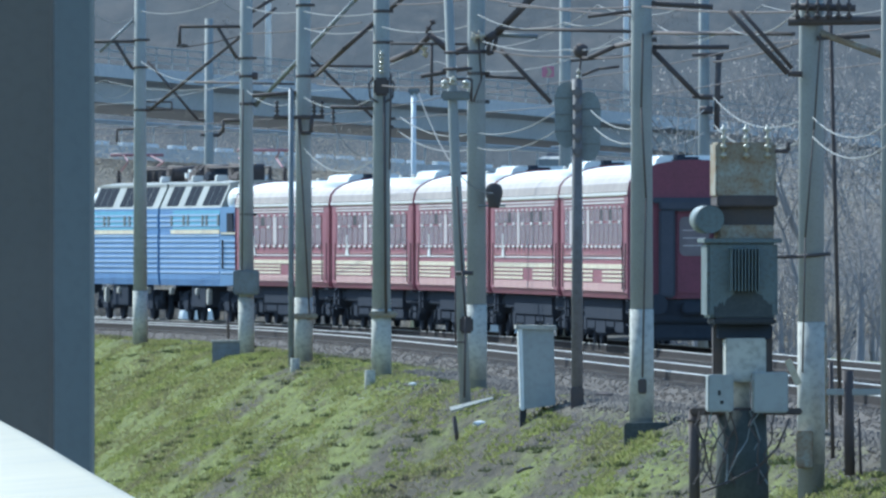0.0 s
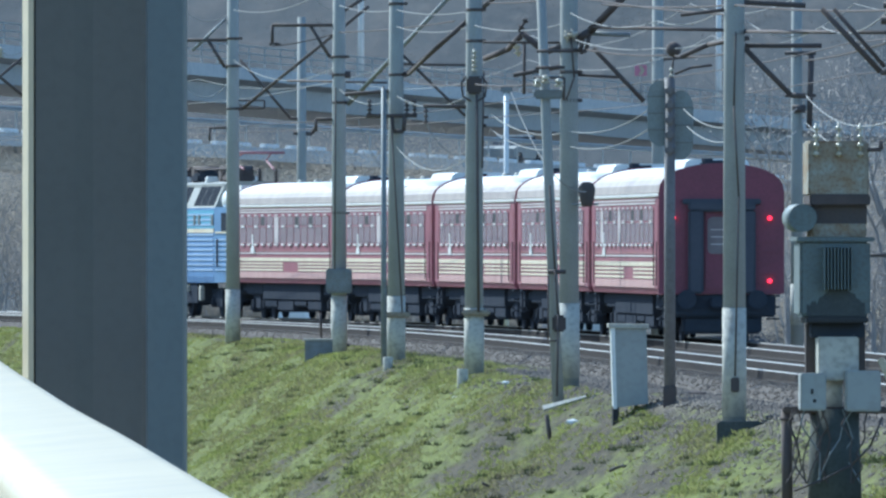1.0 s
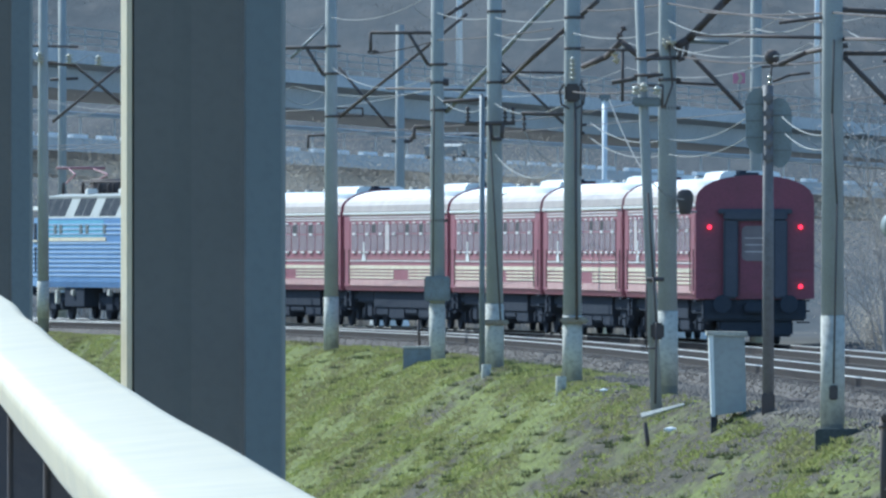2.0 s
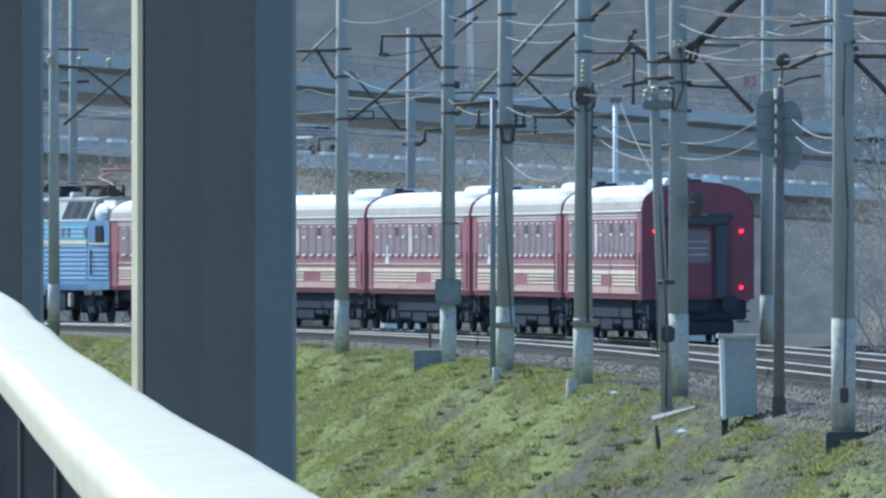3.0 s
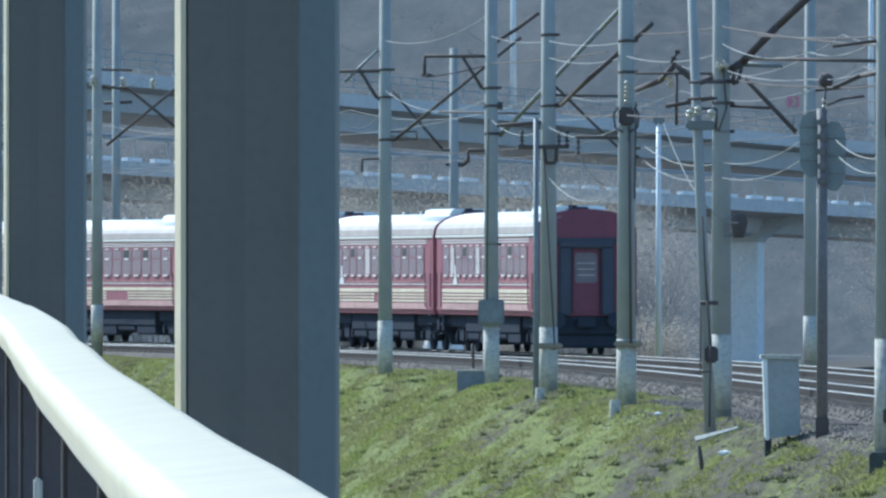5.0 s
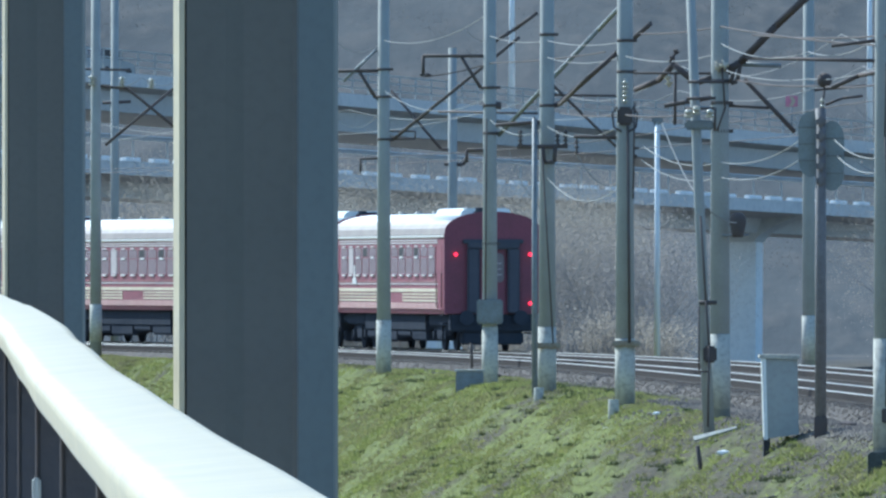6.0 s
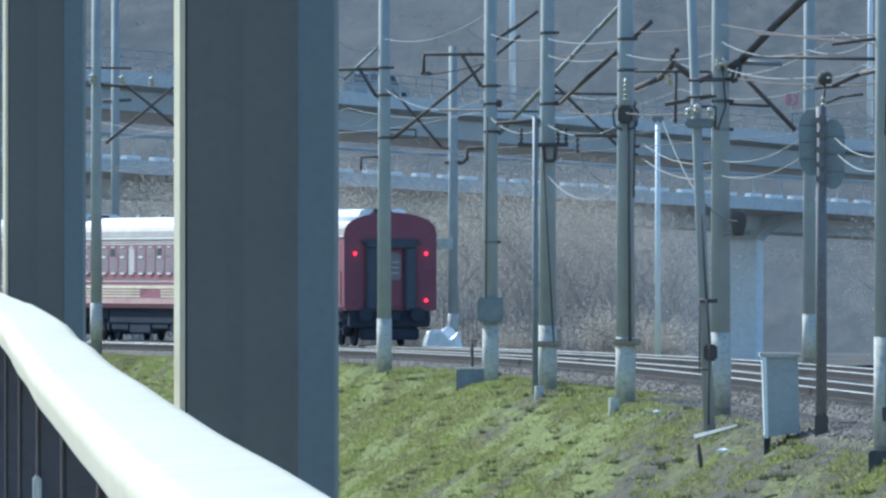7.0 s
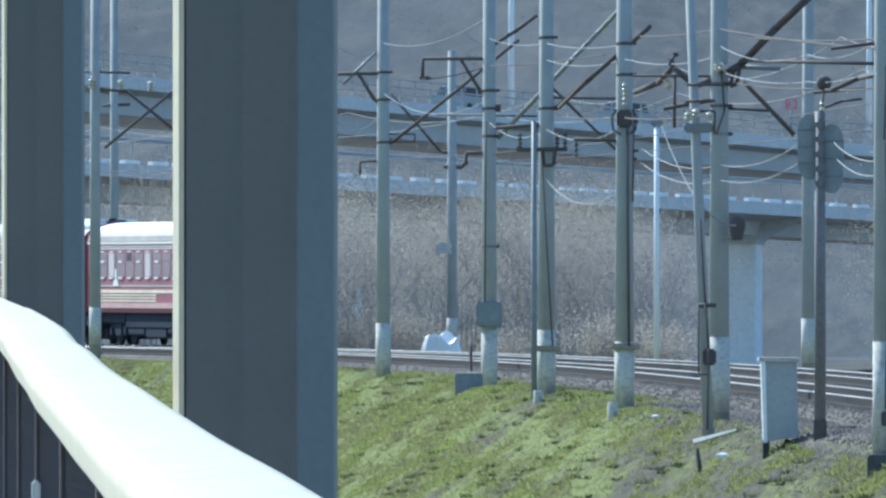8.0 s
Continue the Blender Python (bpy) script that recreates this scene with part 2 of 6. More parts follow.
def ground_material():
    m = bpy.data.materials.new("grass and gravel")
    m.use_nodes = True
    nt = m.node_tree
    n, link = nt.nodes, nt.links.new
    b = n["Principled BSDF"]
    b.inputs["Roughness"].default_value = 0.95
    b.inputs["Specular IOR Level"].default_value = 0.03
    at = n.new("ShaderNodeAttribute")
    at.attribute_name = "cover"
    split = n.new("ShaderNodeSeparateColor")
    link(at.outputs["Color"], split.inputs[0])
    co = n.new("ShaderNodeTexCoord")
    laid = n.new("ShaderNodeMapping")
    laid.inputs["Scale"].default_value = (1, 0.16, 1)
    link(co.outputs["Object"], laid.inputs["Vector"])

    def noise_at(scale, detail=5.0):
        t = n.new("ShaderNodeTexNoise")
        t.inputs["Scale"].default_value, t.inputs["Detail"].default_value = scale, detail
        link(laid.outputs["Vector"], t.inputs["Vector"])
        return t

    def blend(fac, a, c):
        x = n.new("ShaderNodeMix")
        x.data_type = "RGBA"
        for socket, value in ((x.inputs[6], a), (x.inputs[7], c)):
            if isinstance(value, tuple):
                socket.default_value = (*value, 1)
            else:
                link(value, socket)
        link(fac, x.inputs[0])
        return x.outputs[2]

    def stretch(src, low, high):
        r = n.new("ShaderNodeMapRange")
        r.inputs[1].default_value, r.inputs[2].default_value = low, high
        link(src, r.inputs[0])
        return r.outputs[0]

    patch, tuft, far = noise_at(0.45, 9.0), noise_at(5.5, 9.0), noise_at(0.16, 8.0)
    patch.inputs["Roughness"].default_value = 0.68
    grass = blend(stretch(tuft.outputs["Fac"], 0.35, 0.65), (0.18, 0.193, 0.066), (0.12, 0.128, 0.054))
    dry = blend(stretch(tuft.outputs["Fac"], 0.35, 0.65), (0.108, 0.095, 0.07), (0.072, 0.064, 0.05))
    drier = n.new("ShaderNodeMath")
    drier.operation = "MULTIPLY_ADD"
    link(split.outputs[2], drier.inputs[0])
    drier.inputs[1].default_value = 0.1
    link(patch.outputs["Fac"], drier.inputs[2])
    slope = blend(stretch(drier.outputs[0], 0.54, 0.66), grass, dry)
    gravel = blend(stretch(noise_at(7).outputs["Fac"], 0.35, 0.65), (0.21, 0.183, 0.15), (0.135, 0.117, 0.097))
    brush = blend(stretch(far.outputs["Fac"], 0.35, 0.65), (0.14, 0.128, 0.112), (0.075, 0.08, 0.088))
    c = blend(split.outputs[0], slope, gravel)
    c = blend(split.outputs[1], c, brush)
    link(c, b.inputs["Base Color"])
    rise = n.new("ShaderNodeBump")
    rise.inputs["Strength"].default_value, rise.inputs["Distance"].default_value = 0.8, 0.25
    link(tuft.outputs["Fac"], rise.inputs["Height"])
    link(rise.outputs["Normal"], b.inputs["Normal"])
    return m


# ---- mesh helpers ----
def box(bm, x0, x1, y0, y1, z0, z1):
    v = [bm.verts.new((x, y, z)) for z in (z0, z1) for y in (y0, y1) for x in (x0, x1)]
    for f in ((0, 2, 3, 1), (4, 5, 7, 6), (0, 1, 5, 4), (2, 6, 7, 3), (0, 4, 6, 2), (1, 3, 7, 5)):
        bm.faces.new([v[i] for i in f])
    return v


def soft_box(bm, x0, x1, y0, y1, z0, z1, r=0.03):
    verts = box(bm, x0, x1, y0, y1, z0, z1)
    bmesh.ops.bevel(bm, geom=list({e for v in verts for e in v.link_edges}), offset=r, segments=2, affect="EDGES")


def rod(bm, a, b, r0, r1=None, n=10, caps=True):
    a, b = Vector(a), Vector(b)
    r1 = r0 if r1 is None else r1
    turn = (b - a).to_track_quat("Z", "Y")
    rings = []
    for p, r in ((a, r0), (b, r1)):
        rings.append([bm.verts.new(p + turn @ Vector((r * math.cos(k * math.tau / n), r * math.sin(k * math.tau / n), 0))) for k in range(n)])
    for k in range(n):
        f = bm.faces.new((rings[0][k], rings[0][(k + 1) % n], rings[1][(k + 1) % n], rings[1][k]))
        f.smooth = n > 6
    if caps:
        bm.faces.new(rings[0][::-1])
        bm.faces.new(rings[1])


def tube(bm, points, r, n=6):
    for a, b in zip(points, points[1:]):
        rod(bm, a, b, r, n=n, caps=True)


def prism(bm, outline, y0, y1, smooth=False):
    """An outline in x and z, drawn out along y."""
    a = [bm.verts.new((x, y0, z)) for x, z in outline]
    b = [bm.verts.new((x, y1, z)) for x, z in outline]
    k = len(outline)
    for i in range(k):
        f = bm.faces.new((a[i], a[(i + 1) % k], b[(i + 1) % k], b[i]))
        f.smooth = smooth
    bm.faces.new(a[::-1])
    bm.faces.new(b)


def finish(name, bm, mat):
    bmesh.ops.recalc_face_normals(bm, faces=bm.faces)
    data = bpy.data.meshes.new(name)
    bm.to_mesh(data)
    bm.free()
    data.materials.append(mat)
    return data


def part(name, bm, mat, parent=None, label=""):
    ob = new(name, finish(name, bm, mat) if isinstance(bm, bmesh.types.BMesh) else bm)
    ob.parent = parent
    return tagged(ob, label) if label else ob


def thing(name, at=(0, 0, 0), label="", category="", group="", kind=""):
    ob = new(name)
    ob.empty_display_size = 0.2
    ob.location = at
    return tagged(ob, label, category, group, kind)


def arc(x0, z0, x1, z1, top, n=10):
    """Points of a roof's half ellipse arch."""
    cx, rx = (x0 + x1) / 2, (x1 - x0) / 2
    return [(cx - rx * math.cos(math.pi * i / n), z0 + (top - z0) * math.sin(math.pi * i / n) ** 0.8) for i in range(n + 1)]


# ---- the line of the track ----
STEP = 2.0
STATIONS = np.arange(-440, 1400, STEP)


def heading(s):
    """Degrees to the left of the line of sight, s metres along the line."""
    q = min(max(s, -17.0), 250.0) / 100
    return 3.252 + 0.9086 * q + 2.6359 * q * q + max(0.0, min(s, 330.0) - 250.0) * 0.13


_th = np.radians([heading(s) for s in STATIONS])
_mid = (_th[1:] + _th[:-1]) / 2
_x = np.concatenate([[0], np.cumsum(-np.sin(_mid) * STEP)])
_y = np.concatenate([[0], np.cumsum(np.cos(_mid) * STEP)])
_x += 4.342 - np.interp(0, STATIONS, _x)
_y += 361.7 - np.interp(0, STATIONS, _y)


def on_line(s, off=0.0):
    """A place off metres to the right of the centre of the far track, and the heading there in degrees."""
    a = float(np.interp(s, STATIONS, _th))
    o = off + 1.55
    return float(np.interp(s, STATIONS, _x)) + o * math.cos(a), float(np.interp(s, STATIONS, _y)) + o * math.sin(a), math.degrees(a)


# ---- ground ----
PROFILE_OFF = [-420, -120, -40, -25.0, -22.0, -9.6, -8.9, -8.3, -7.2, -6.6, 2.5, 3.2, 7.5, 12, 30, 120, 230, 420, 900, 1600]
PROFILE_Z = [-9.0, -9.0, -9.0, -8.9, -8.2, -0.75, -0.45, -0.38, -0.40, -0.42, -0.42, -0.5, -0.6, -2.0, -2.6, -2.4, -2.0, 0, 10, 20]


def ground_height(s, off):
    lower = 1.3 * min(1.0, max(0.0, (-s - 55) / 30)) * min(1.0, max(0.0, -6.9 - off))
    z = float(np.interp(off - lower, PROFILE_OFF, PROFILE_Z))
    rough = 0.0 if -6.3 < off < 2.6 else min(1.0, (min(abs(off + 6.3), abs(off - 2.6))) / 2.0)
    x, y, _ = on_line(s, off)
    z += rough * (0.16 * noise.noise((x * 0.35, y * 0.12, 1.0)) + 0.07 * noise.noise((x * 1.3, y * 0.5, 4.0)))
    if off > 60:
        z += min(1, (off - 60) / 80) * 1.0 * noise.noise((x * 0.012, y * 0.008, 2.0))
    return z


def build_ground():
    offs = [-420, -250, -120, -60, -40, -30] + list(np.arange(-24, -8.6, 0.4)) + list(np.arange(-8.6, -6.4, 0.18)) + list(np.arange(-6.4, 1.6, 1.0)) + list(np.arange(1.6, 8, 0.5)) + [9, 10, 12, 15, 20, 30, 45, 60, 75, 90, 110, 130, 160, 200, 250, 320, 420, 600, 900, 1600]
    ss = list(np.arange(-440, -220, 20)) + list(np.arange(-220, 180, 0.8)) + list(np.arange(180, 330, 3)) + list(np.arange(330, 1390, 30))
    verts, cover = [], []
    for s in ss:
        for o in offs:
            x, y, _ = on_line(s, o)
            verts.append((x, y, ground_height(s, o)))
            edge = 0.7 * noise.noise((x * 0.5, y * 0.2, 7.0)) + 0.5 * noise.noise((x * 1.5, y * 0.8, 9.0))
            gravel = min(1, max(0, (o + 6.45 + 1.6 * min(1, max(0, -s / 45)) + 1.3 * edge) / 0.9)) if o < 5 else 0
            brush = min(1, max(0, (o - 5) / 6))
            dry = min(1, max(0, (25 - s) / 75))
            cover.append((gravel, brush, dry, 1))
    w = len(offs)
    faces = [(i * w + j, i * w + j + 1, (i + 1) * w + j + 1, (i + 1) * w + j) for i in range(len(ss) - 1) for j in range(w - 1)]
    data = bpy.data.meshes.new("ground")
    data.from_pydata(verts, [], faces)
    layer = data.color_attributes.new("cover", "FLOAT_COLOR", "POINT")
    layer.data.foreach_set("color", np.array(cover, dtype=np.float32).ravel())
    data.shade_smooth()
    data.materials.append(ground_material())
    tagged(new("ground", data), "grassy railway embankment with dry patches and scrub hillside", "ground", kind="structure")


def sweep(bm, outline, off, s0, s1, step):
    """An outline (offset, height) drawn along the line."""
    rings = []
    for s in np.arange(s0, s1 + 0.01, step):
        ring = []
        for o, z in outline:
            x, y, _ = on_line(s, off + o)
            ring.append(bm.verts.new((x, y, z)))
        rings.append(ring)
    k = len(outline)
    for a, b in zip(rings, rings[1:]):
        for i in range(k):
            bm.faces.new((a[i], a[(i + 1) % k], b[(i + 1) % k], b[i]))
    bm.faces.new(rings[0][::-1])
    bm.faces.new(rings[-1])


def build_track(centre, label):
    root = thing("railway_track", (0, 0, 0), label, "railway track", kind="structure")
    bm = bmesh.new()
    sweep(bm, [(-2.05, -0.6), (-1.5, -0.22), (1.5, -0.22), (2.05, -0.6)], centre, -300, 420, 6)
    part("ballast_bed", bm, BALLAST, root)
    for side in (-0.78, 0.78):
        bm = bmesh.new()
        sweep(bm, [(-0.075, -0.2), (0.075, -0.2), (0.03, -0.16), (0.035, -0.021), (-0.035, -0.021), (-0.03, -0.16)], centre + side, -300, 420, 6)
        rail = part("rail", bm, RAIL_RUST_SHADE, root)
        bm = bmesh.new()
        sweep(bm, [(-0.034, -0.02), (0.034, -0.02), (0.034, -0.006), (0.024, 0.0), (-0.024, 0.0), (-0.034, -0.006)], centre + side, -300, 420, 6)
        part("rail_head", bm, RAIL_STEEL, rail, "worn shiny rail head")
    bm = bmesh.new()
    box(bm, -1.35, 1.35, -0.13, 0.13, -0.3, -0.185)
    bmesh.ops.bevel(bm, geom=bm.edges[:], offset=0.02, segments=1)
    data = finish("sleeper", bm, SLEEPER)
    for k in range(290):
        s = -85 + k * 1.1
        x, y, a = on_line(s, centre)
        ob = part("sleeper", data, None, root)
        ob.matrix_basis = pose(x, y, 0, 0, 0, a)


# ---- the train ----
SPEED = 21.707
COACH_PITCH = 24.54
FLOOR, CANT, TOP = 1.3, 3.72, 4.42


WHEEL = 0.475


def wheelset_mesh(gauge=0.78):
    bm = bmesh.new()
    for x in (-gauge, gauge):
        rod(bm, (x - 0.065, 0, 0), (x + 0.065, 0, 0), WHEEL, n=20)
        for k in range(4):
            q = k * math.tau / 4
            rod(bm, (x - 0.08, 0.26 * math.cos(q), 0.26 * math.sin(q)), (x + 0.08, 0.26 * math.cos(q), 0.26 * math.sin(q)), 0.06, n=8)
    rod(bm, (-gauge, 0, 0), (gauge, 0, 0), 0.08, n=8)
    return finish("wheelset", bm, UNDERFRAME)


WHEELSET = wheelset_mesh()


def wheelset_parts(parent, y):
    part("wheelset", WHEELSET, None, parent).location = (0, y, WHEEL)


def bogie(parent, y, wheelbase=2.4):
    bm = bmesh.new()
    for x in (-1.02, 1.02):
        soft_box(bm, x - 0.08, x + 0.08, y - wheelbase / 2 - 0.4, y + wheelbase / 2 + 0.4, 0.48, 0.8, 0.04)
        soft_box(bm, x - 0.14, x + 0.14, y - 0.55, y + 0.55, 0.3, 0.95, 0.06)
        for k in (-1, 1):
            soft_box(bm, x - 0.16, x + 0.16, y + k * wheelbase / 2 - 0.16, y + k * wheelbase / 2 + 0.16, 0.34, 0.66, 0.04)
            for q in (-0.3, 0.3):
                rod(bm, (x, y + k * wheelbase / 2 + q, 0.56), (x, y + k * wheelbase / 2 + q, 0.95), 0.09, n=8)
    soft_box(bm, -1.1, 1.1, y - 0.25, y + 0.25, 0.6, 0.95, 0.04)
    frame_part = part("bogie", bm, UNDERFRAME, parent)
    for k in (-1, 1):
        wheelset_parts(frame_part, y + k * wheelbase / 2)


def build_coach(last=False):
    root = thing("passenger_coach", (0, 0, 0), "carmine red passenger coach, side glints as cream stripes, silver roof", "train coach", "coaches of the train")
    half, w = 11.95, 1.53
    bm = bmesh.new()
    prism(bm, [(-w + 0.06, FLOOR - 0.12), (w - 0.06, FLOOR - 0.12), (w, FLOOR + 0.05), (w, CANT), (-w, CANT), (-w, FLOOR + 0.05)], -half, half)
    body = part("body", bm, COACH_RED, root)
    bm = bmesh.new()
    prism(bm, arc(-w - 0.02, CANT, w + 0.02, CANT, TOP, 16), -half + 0.05, half - 0.05, True)
    roof = part("roof", bm, ROOF_WHITE, root, "weathered silver-white arched roof")
    # bands along the eaves carry the roof's shading as colour
    eaves = arc(-w - 0.026, CANT, w + 0.026, CANT, TOP + 0.006, 16)
    for side in (-1, 1):
        edge = eaves[:4] if side < 0 else eaves[-4:]
        bm = bmesh.new()
        prism(bm, edge + [(x * 0.97, z - 0.02) for x, z in edge[::-1]], -half + 0.06, half - 0.06)
        part("eaves_band", bm, ROOF_SHADE, roof, "lower roof band painted beige as shading")
        bm = bmesh.new()
        x0, x1 = sorted((side * (w - 0.01), side * (w + 0.045)))
        box(bm, x0, x1, -half + 0.05, half - 0.05, CANT - 0.09, CANT - 0.02)
        part("gutter", bm, BRIGHT_METAL, roof)
        # coach stripes and skirt band paint the sun reflected by the corrugated side
        for z0, z1, mat, name in ((1.34, 1.53, COACH_PINK, "skirt_band"), (1.57, 1.63, CREAM, "stripe"), (1.68, 1.73, CREAM, "stripe"), (1.78, 1.83, CREAM, "stripe"), (1.88, 1.99, CREAM, "stripe"), (2.12, 2.15, BRIGHT_METAL, "moulding"), (2.2, 2.22, COACH_PINK, "moulding"), (3.44, 3.475, BRIGHT_METAL, "moulding"), (3.52, 3.55, BRIGHT_METAL, "moulding"), (3.6, 3.66, CREAM, "cornice")):
            x0, x1 = sorted((side * (w - 0.01), side * (w + 0.022)))
            runs = ((-half + 1.5, -3.2), (0.2, half - 1.5)) if name == "stripe" and z0 < 1.8 else ((-half + 1.5, half - 1.5),)
            for y0, y1 in runs:
                bm = bmesh.new()
                box(bm, x0, x1, y0, y1, z0, z1)
                bmesh.ops.bevel(bm, geom=[e for e in bm.edges if abs(e.verts[0].co.y - e.verts[1].co.y) > 1], offset=0.012, segments=1)
                part(name, bm, mat, body)
    # windows
    bm = bmesh.new()
    box(bm, -0.012, 0.02, -0.75, 0.75, 2.42, 3.34)
    wf = finish("window", bm, COACH_RED)
    bm = bmesh.new()
    box(bm, 0.016, 0.026, -0.69, 0.69, 2.46, 2.98)
    box(bm, 0.016, 0.026, -0.69, 0.69, 3.02, 3.31)
    wp = finish("pane", bm, GLASS_DARK)
    # short bright strips draw the glints below and above each window
    bm = bmesh.new()
    box(bm, 0.016, 0.06, -0.36, 0.36, 2.385, 2.44)
    ws = finish("sill", bm, BRIGHT_METAL)
    bm = bmesh.new()
    box(bm, 0.016, 0.05, -0.3, 0.3, 3.33, 3.375)
    wh = finish("drip_strip", bm, BRIGHT_METAL)
    bm = bmesh.new()
    box(bm, 0.022, 0.032, -0.5, 0.3, 3.04, 3.29)
    open_vent = finish("open_vent", bm, RUBBER)
    bm = bmesh.new()
    box(bm, 0.016, 0.05, -0.3, 0.3, 2.96, 3.03)
    wb = finish("vent_bar", bm, BRIGHT_METAL)
    bm = bmesh.new()
    box(bm, 0.022, 0.034, -0.42, 0.42, 2.47, 3.3)
    shade = finish("curtain", bm, CURTAIN)
    for side in (-1, 1):
        for k in range(13):
            y = -9.3 + k * 1.55
            win = part("window", wf, None, root)
            win.matrix_basis = pose(side * w, y, 0, 0, 0, 0 if side > 0 else 180)
            part("pane", wp, None, win)
            part("sill", ws, None, win)
            part("drip_strip", wh, None, win)
            if k in (2, 4, 9):
                part("open_vent", open_vent, None, win)
            if k % 2 == 0:
                part("vent_bar", wb, None, win)
            if k in (7,) or (last and k == 11):
                part("curtain", shade, None, win)
        for y in (-10.95, 10.95):
            bm = bmesh.new()
            soft_box(bm, *sorted((side * (w - 0.02), side * (w + 0.012))), y - 0.42, y + 0.42, 1.3, 3.4, 0.006)
            door = part("door", bm, COACH_RED, root)
            for d in (-0.52, 0.52):
                bm = bmesh.new()
                rod(bm, (side * (w + 0.05), y + d, 1.4), (side * (w + 0.05), y + d, 2.5), 0.014, n=6)
                part("handrail", bm, STEEL_BROWN, door)
            bm = bmesh.new()
            for z in (0.55, 0.85, 1.12):
                box(bm, *sorted((side * (w - 0.3), side * (w - 0.02))), y - 0.35, y + 0.35, z, z + 0.04)
            part("steps", bm, UNDERFRAME, door)
    for side in (-1, 1):
        bm = bmesh.new()
        prism(bm, [(-0.5, 2.12), (0.5, 2.12), (0.36, 2.3), (0.16, 2.36), (0.12, 2.74), (-0.12, 2.74), (-0.16, 2.36), (-0.36, 2.3)], -0.008, 0.008)
        bm.transform(Matrix.Translation((side * (w + 0.034), 7.0, 0)) @ Matrix.Rotation(radians(90), 4, "Z"))
        part("emblem", bm, BRIGHT_METAL, root, "plain pale emblem plate")
    # ends
    for end in (-1, 1):
        bm = bmesh.new()
        outline = [(-w - 0.035, FLOOR - 0.1), (w + 0.035, FLOOR - 0.1)] + arc(-w - 0.035, CANT, w + 0.035, CANT, TOP + 0.03, 16)[::-1]
        prism(bm, outline, *sorted((end * (half + 0.0), end * (half + 0.06))))
        wall = part("end_wall", bm, SHADED_RED, root, "red end wall darkened as shade")
        bm = bmesh.new()
        y0, y1 = sorted((end * (half + 0.05), end * (half + 0.3)))
        for x in (-0.84, 0.46):
            soft_box(bm, x, x + 0.38, y0, y1, 1.2, 3.3, 0.05)
        soft_box(bm, -0.84, 0.84, y0, y1, 3.24, 3.5, 0.05)
        part("gangway_bellows", bm, BELLOWS, wall)
        bm = bmesh.new()
        y0, y1 = sorted((end * (half + 0.05), end * (half + 0.1)))
        soft_box(bm, -0.42, 0.42, y0, y1, 1.3, 3.25, 0.02)
        door = part("end_door", bm, SHADED_RED, wall)
        bm = bmesh.new()
        y0, y1 = sorted((end * (half + 0.09), end * (half + 0.12)))
        rounded = [(x + 0.13 * math.cos(radians(q)), z + 0.13 * math.sin(radians(q))) for x, z, q0 in ((0.22, 2.32, -90), (0.22, 2.98, 0), (-0.22, 2.98, 90), (-0.22, 2.32, 180)) for q in (q0, q0 + 30, q0 + 60, q0 + 90)]
        prism(bm, rounded, y0, y1)
        part("door_pane", bm, DOOR_GLASS, door, "dusty door window")
        bm = bmesh.new()
        soft_box(bm, -1.36, 1.36, *sorted((end * (half - 0.5), end * (half + 0.02))), 0.62, 1.19, 0.05)
        soft_box(bm, -0.3, 0.3, *sorted((end * (half - 0.3), end * (half + 0.28))), 0.82, 1.1, 0.05)
        soft_box(bm, -0.95, 1.02, *sorted((end * (half - 0.7), end * (half - 0.1))), 0.2, 0.64, 0.06)
        part("buffer_beam", bm, UNDERFRAME, root)
        for side in (-1, 1):
            for z in (1.42, 1.68, 1.94, 2.2, 2.46):
                bm = bmesh.new()
                soft_box(bm, *sorted((side * 0.92, side * 1.46)), *sorted((end * (half + 0.05), end * (half + 0.085))), z, z + 0.1, 0.015)
                part("corrugation", bm, SHADED_RED, wall)
        bm = bmesh.new()
        soft_box(bm, -0.98, 0.98, *sorted((end * (half + 0.05), end * (half + 0.2))), 3.42, 3.56, 0.03)
        part("rain_hood", bm, BELLOWS, wall)
        for z in (2.42, 2.6, 2.78):
            bm = bmesh.new()
            box(bm, -0.27, 0.27, *sorted((end * (half + 0.118), end * (half + 0.128))), z, z + 0.025)
            part("pane_bar", bm, METAL_TRIM, door)
        for x in (-0.88, 0.88):
            bm = bmesh.new()
            rod(bm, (x, end * (half + 0.05), 1.06), (x, end * (half + 0.32), 1.06), 0.09, n=10)
            rod(bm, (x, end * (half + 0.31), 1.06), (x, end * (half + 0.34), 1.06), 0.24, n=16)
            part("buffer", bm, UNDERFRAME, root)
    # under the floor
    for y, a in ((-8.5, 0), (8.5, 0)):
        bogie(root, y)
    bm = bmesh.new()
    for y0, y1, z in ((-6.3, -3.5, 0.42), (-3.3, -1.3, 0.5), (-1.1, 2.3, 0.38), (2.5, 4.4, 0.5), (4.6, 6.4, 0.45)):
        for x in (-1.2, 0.4):
            soft_box(bm, x, x + 0.8, y0 + 0.25, y1 - 0.25, z + 0.08, 1.2, 0.05)
            rod(bm, (x + 0.4, y0 - 0.1, z + 0.3), (x + 0.4, y0 + 0.3, z + 0.3), 0.2, n=10)
    box(bm, -0.3, 0.3, -6.6, 6.6, 0.5, 1.2)
    for x in (-1.3, 0.95):
        soft_box(bm, x, x + 0.35, -6.5, 6.5, 0.62, 1.18, 0.04)
        soft_box(bm, x + 0.05, x + 0.3, -half + 0.4, -6.9, 0.78, 1.18, 0.04)
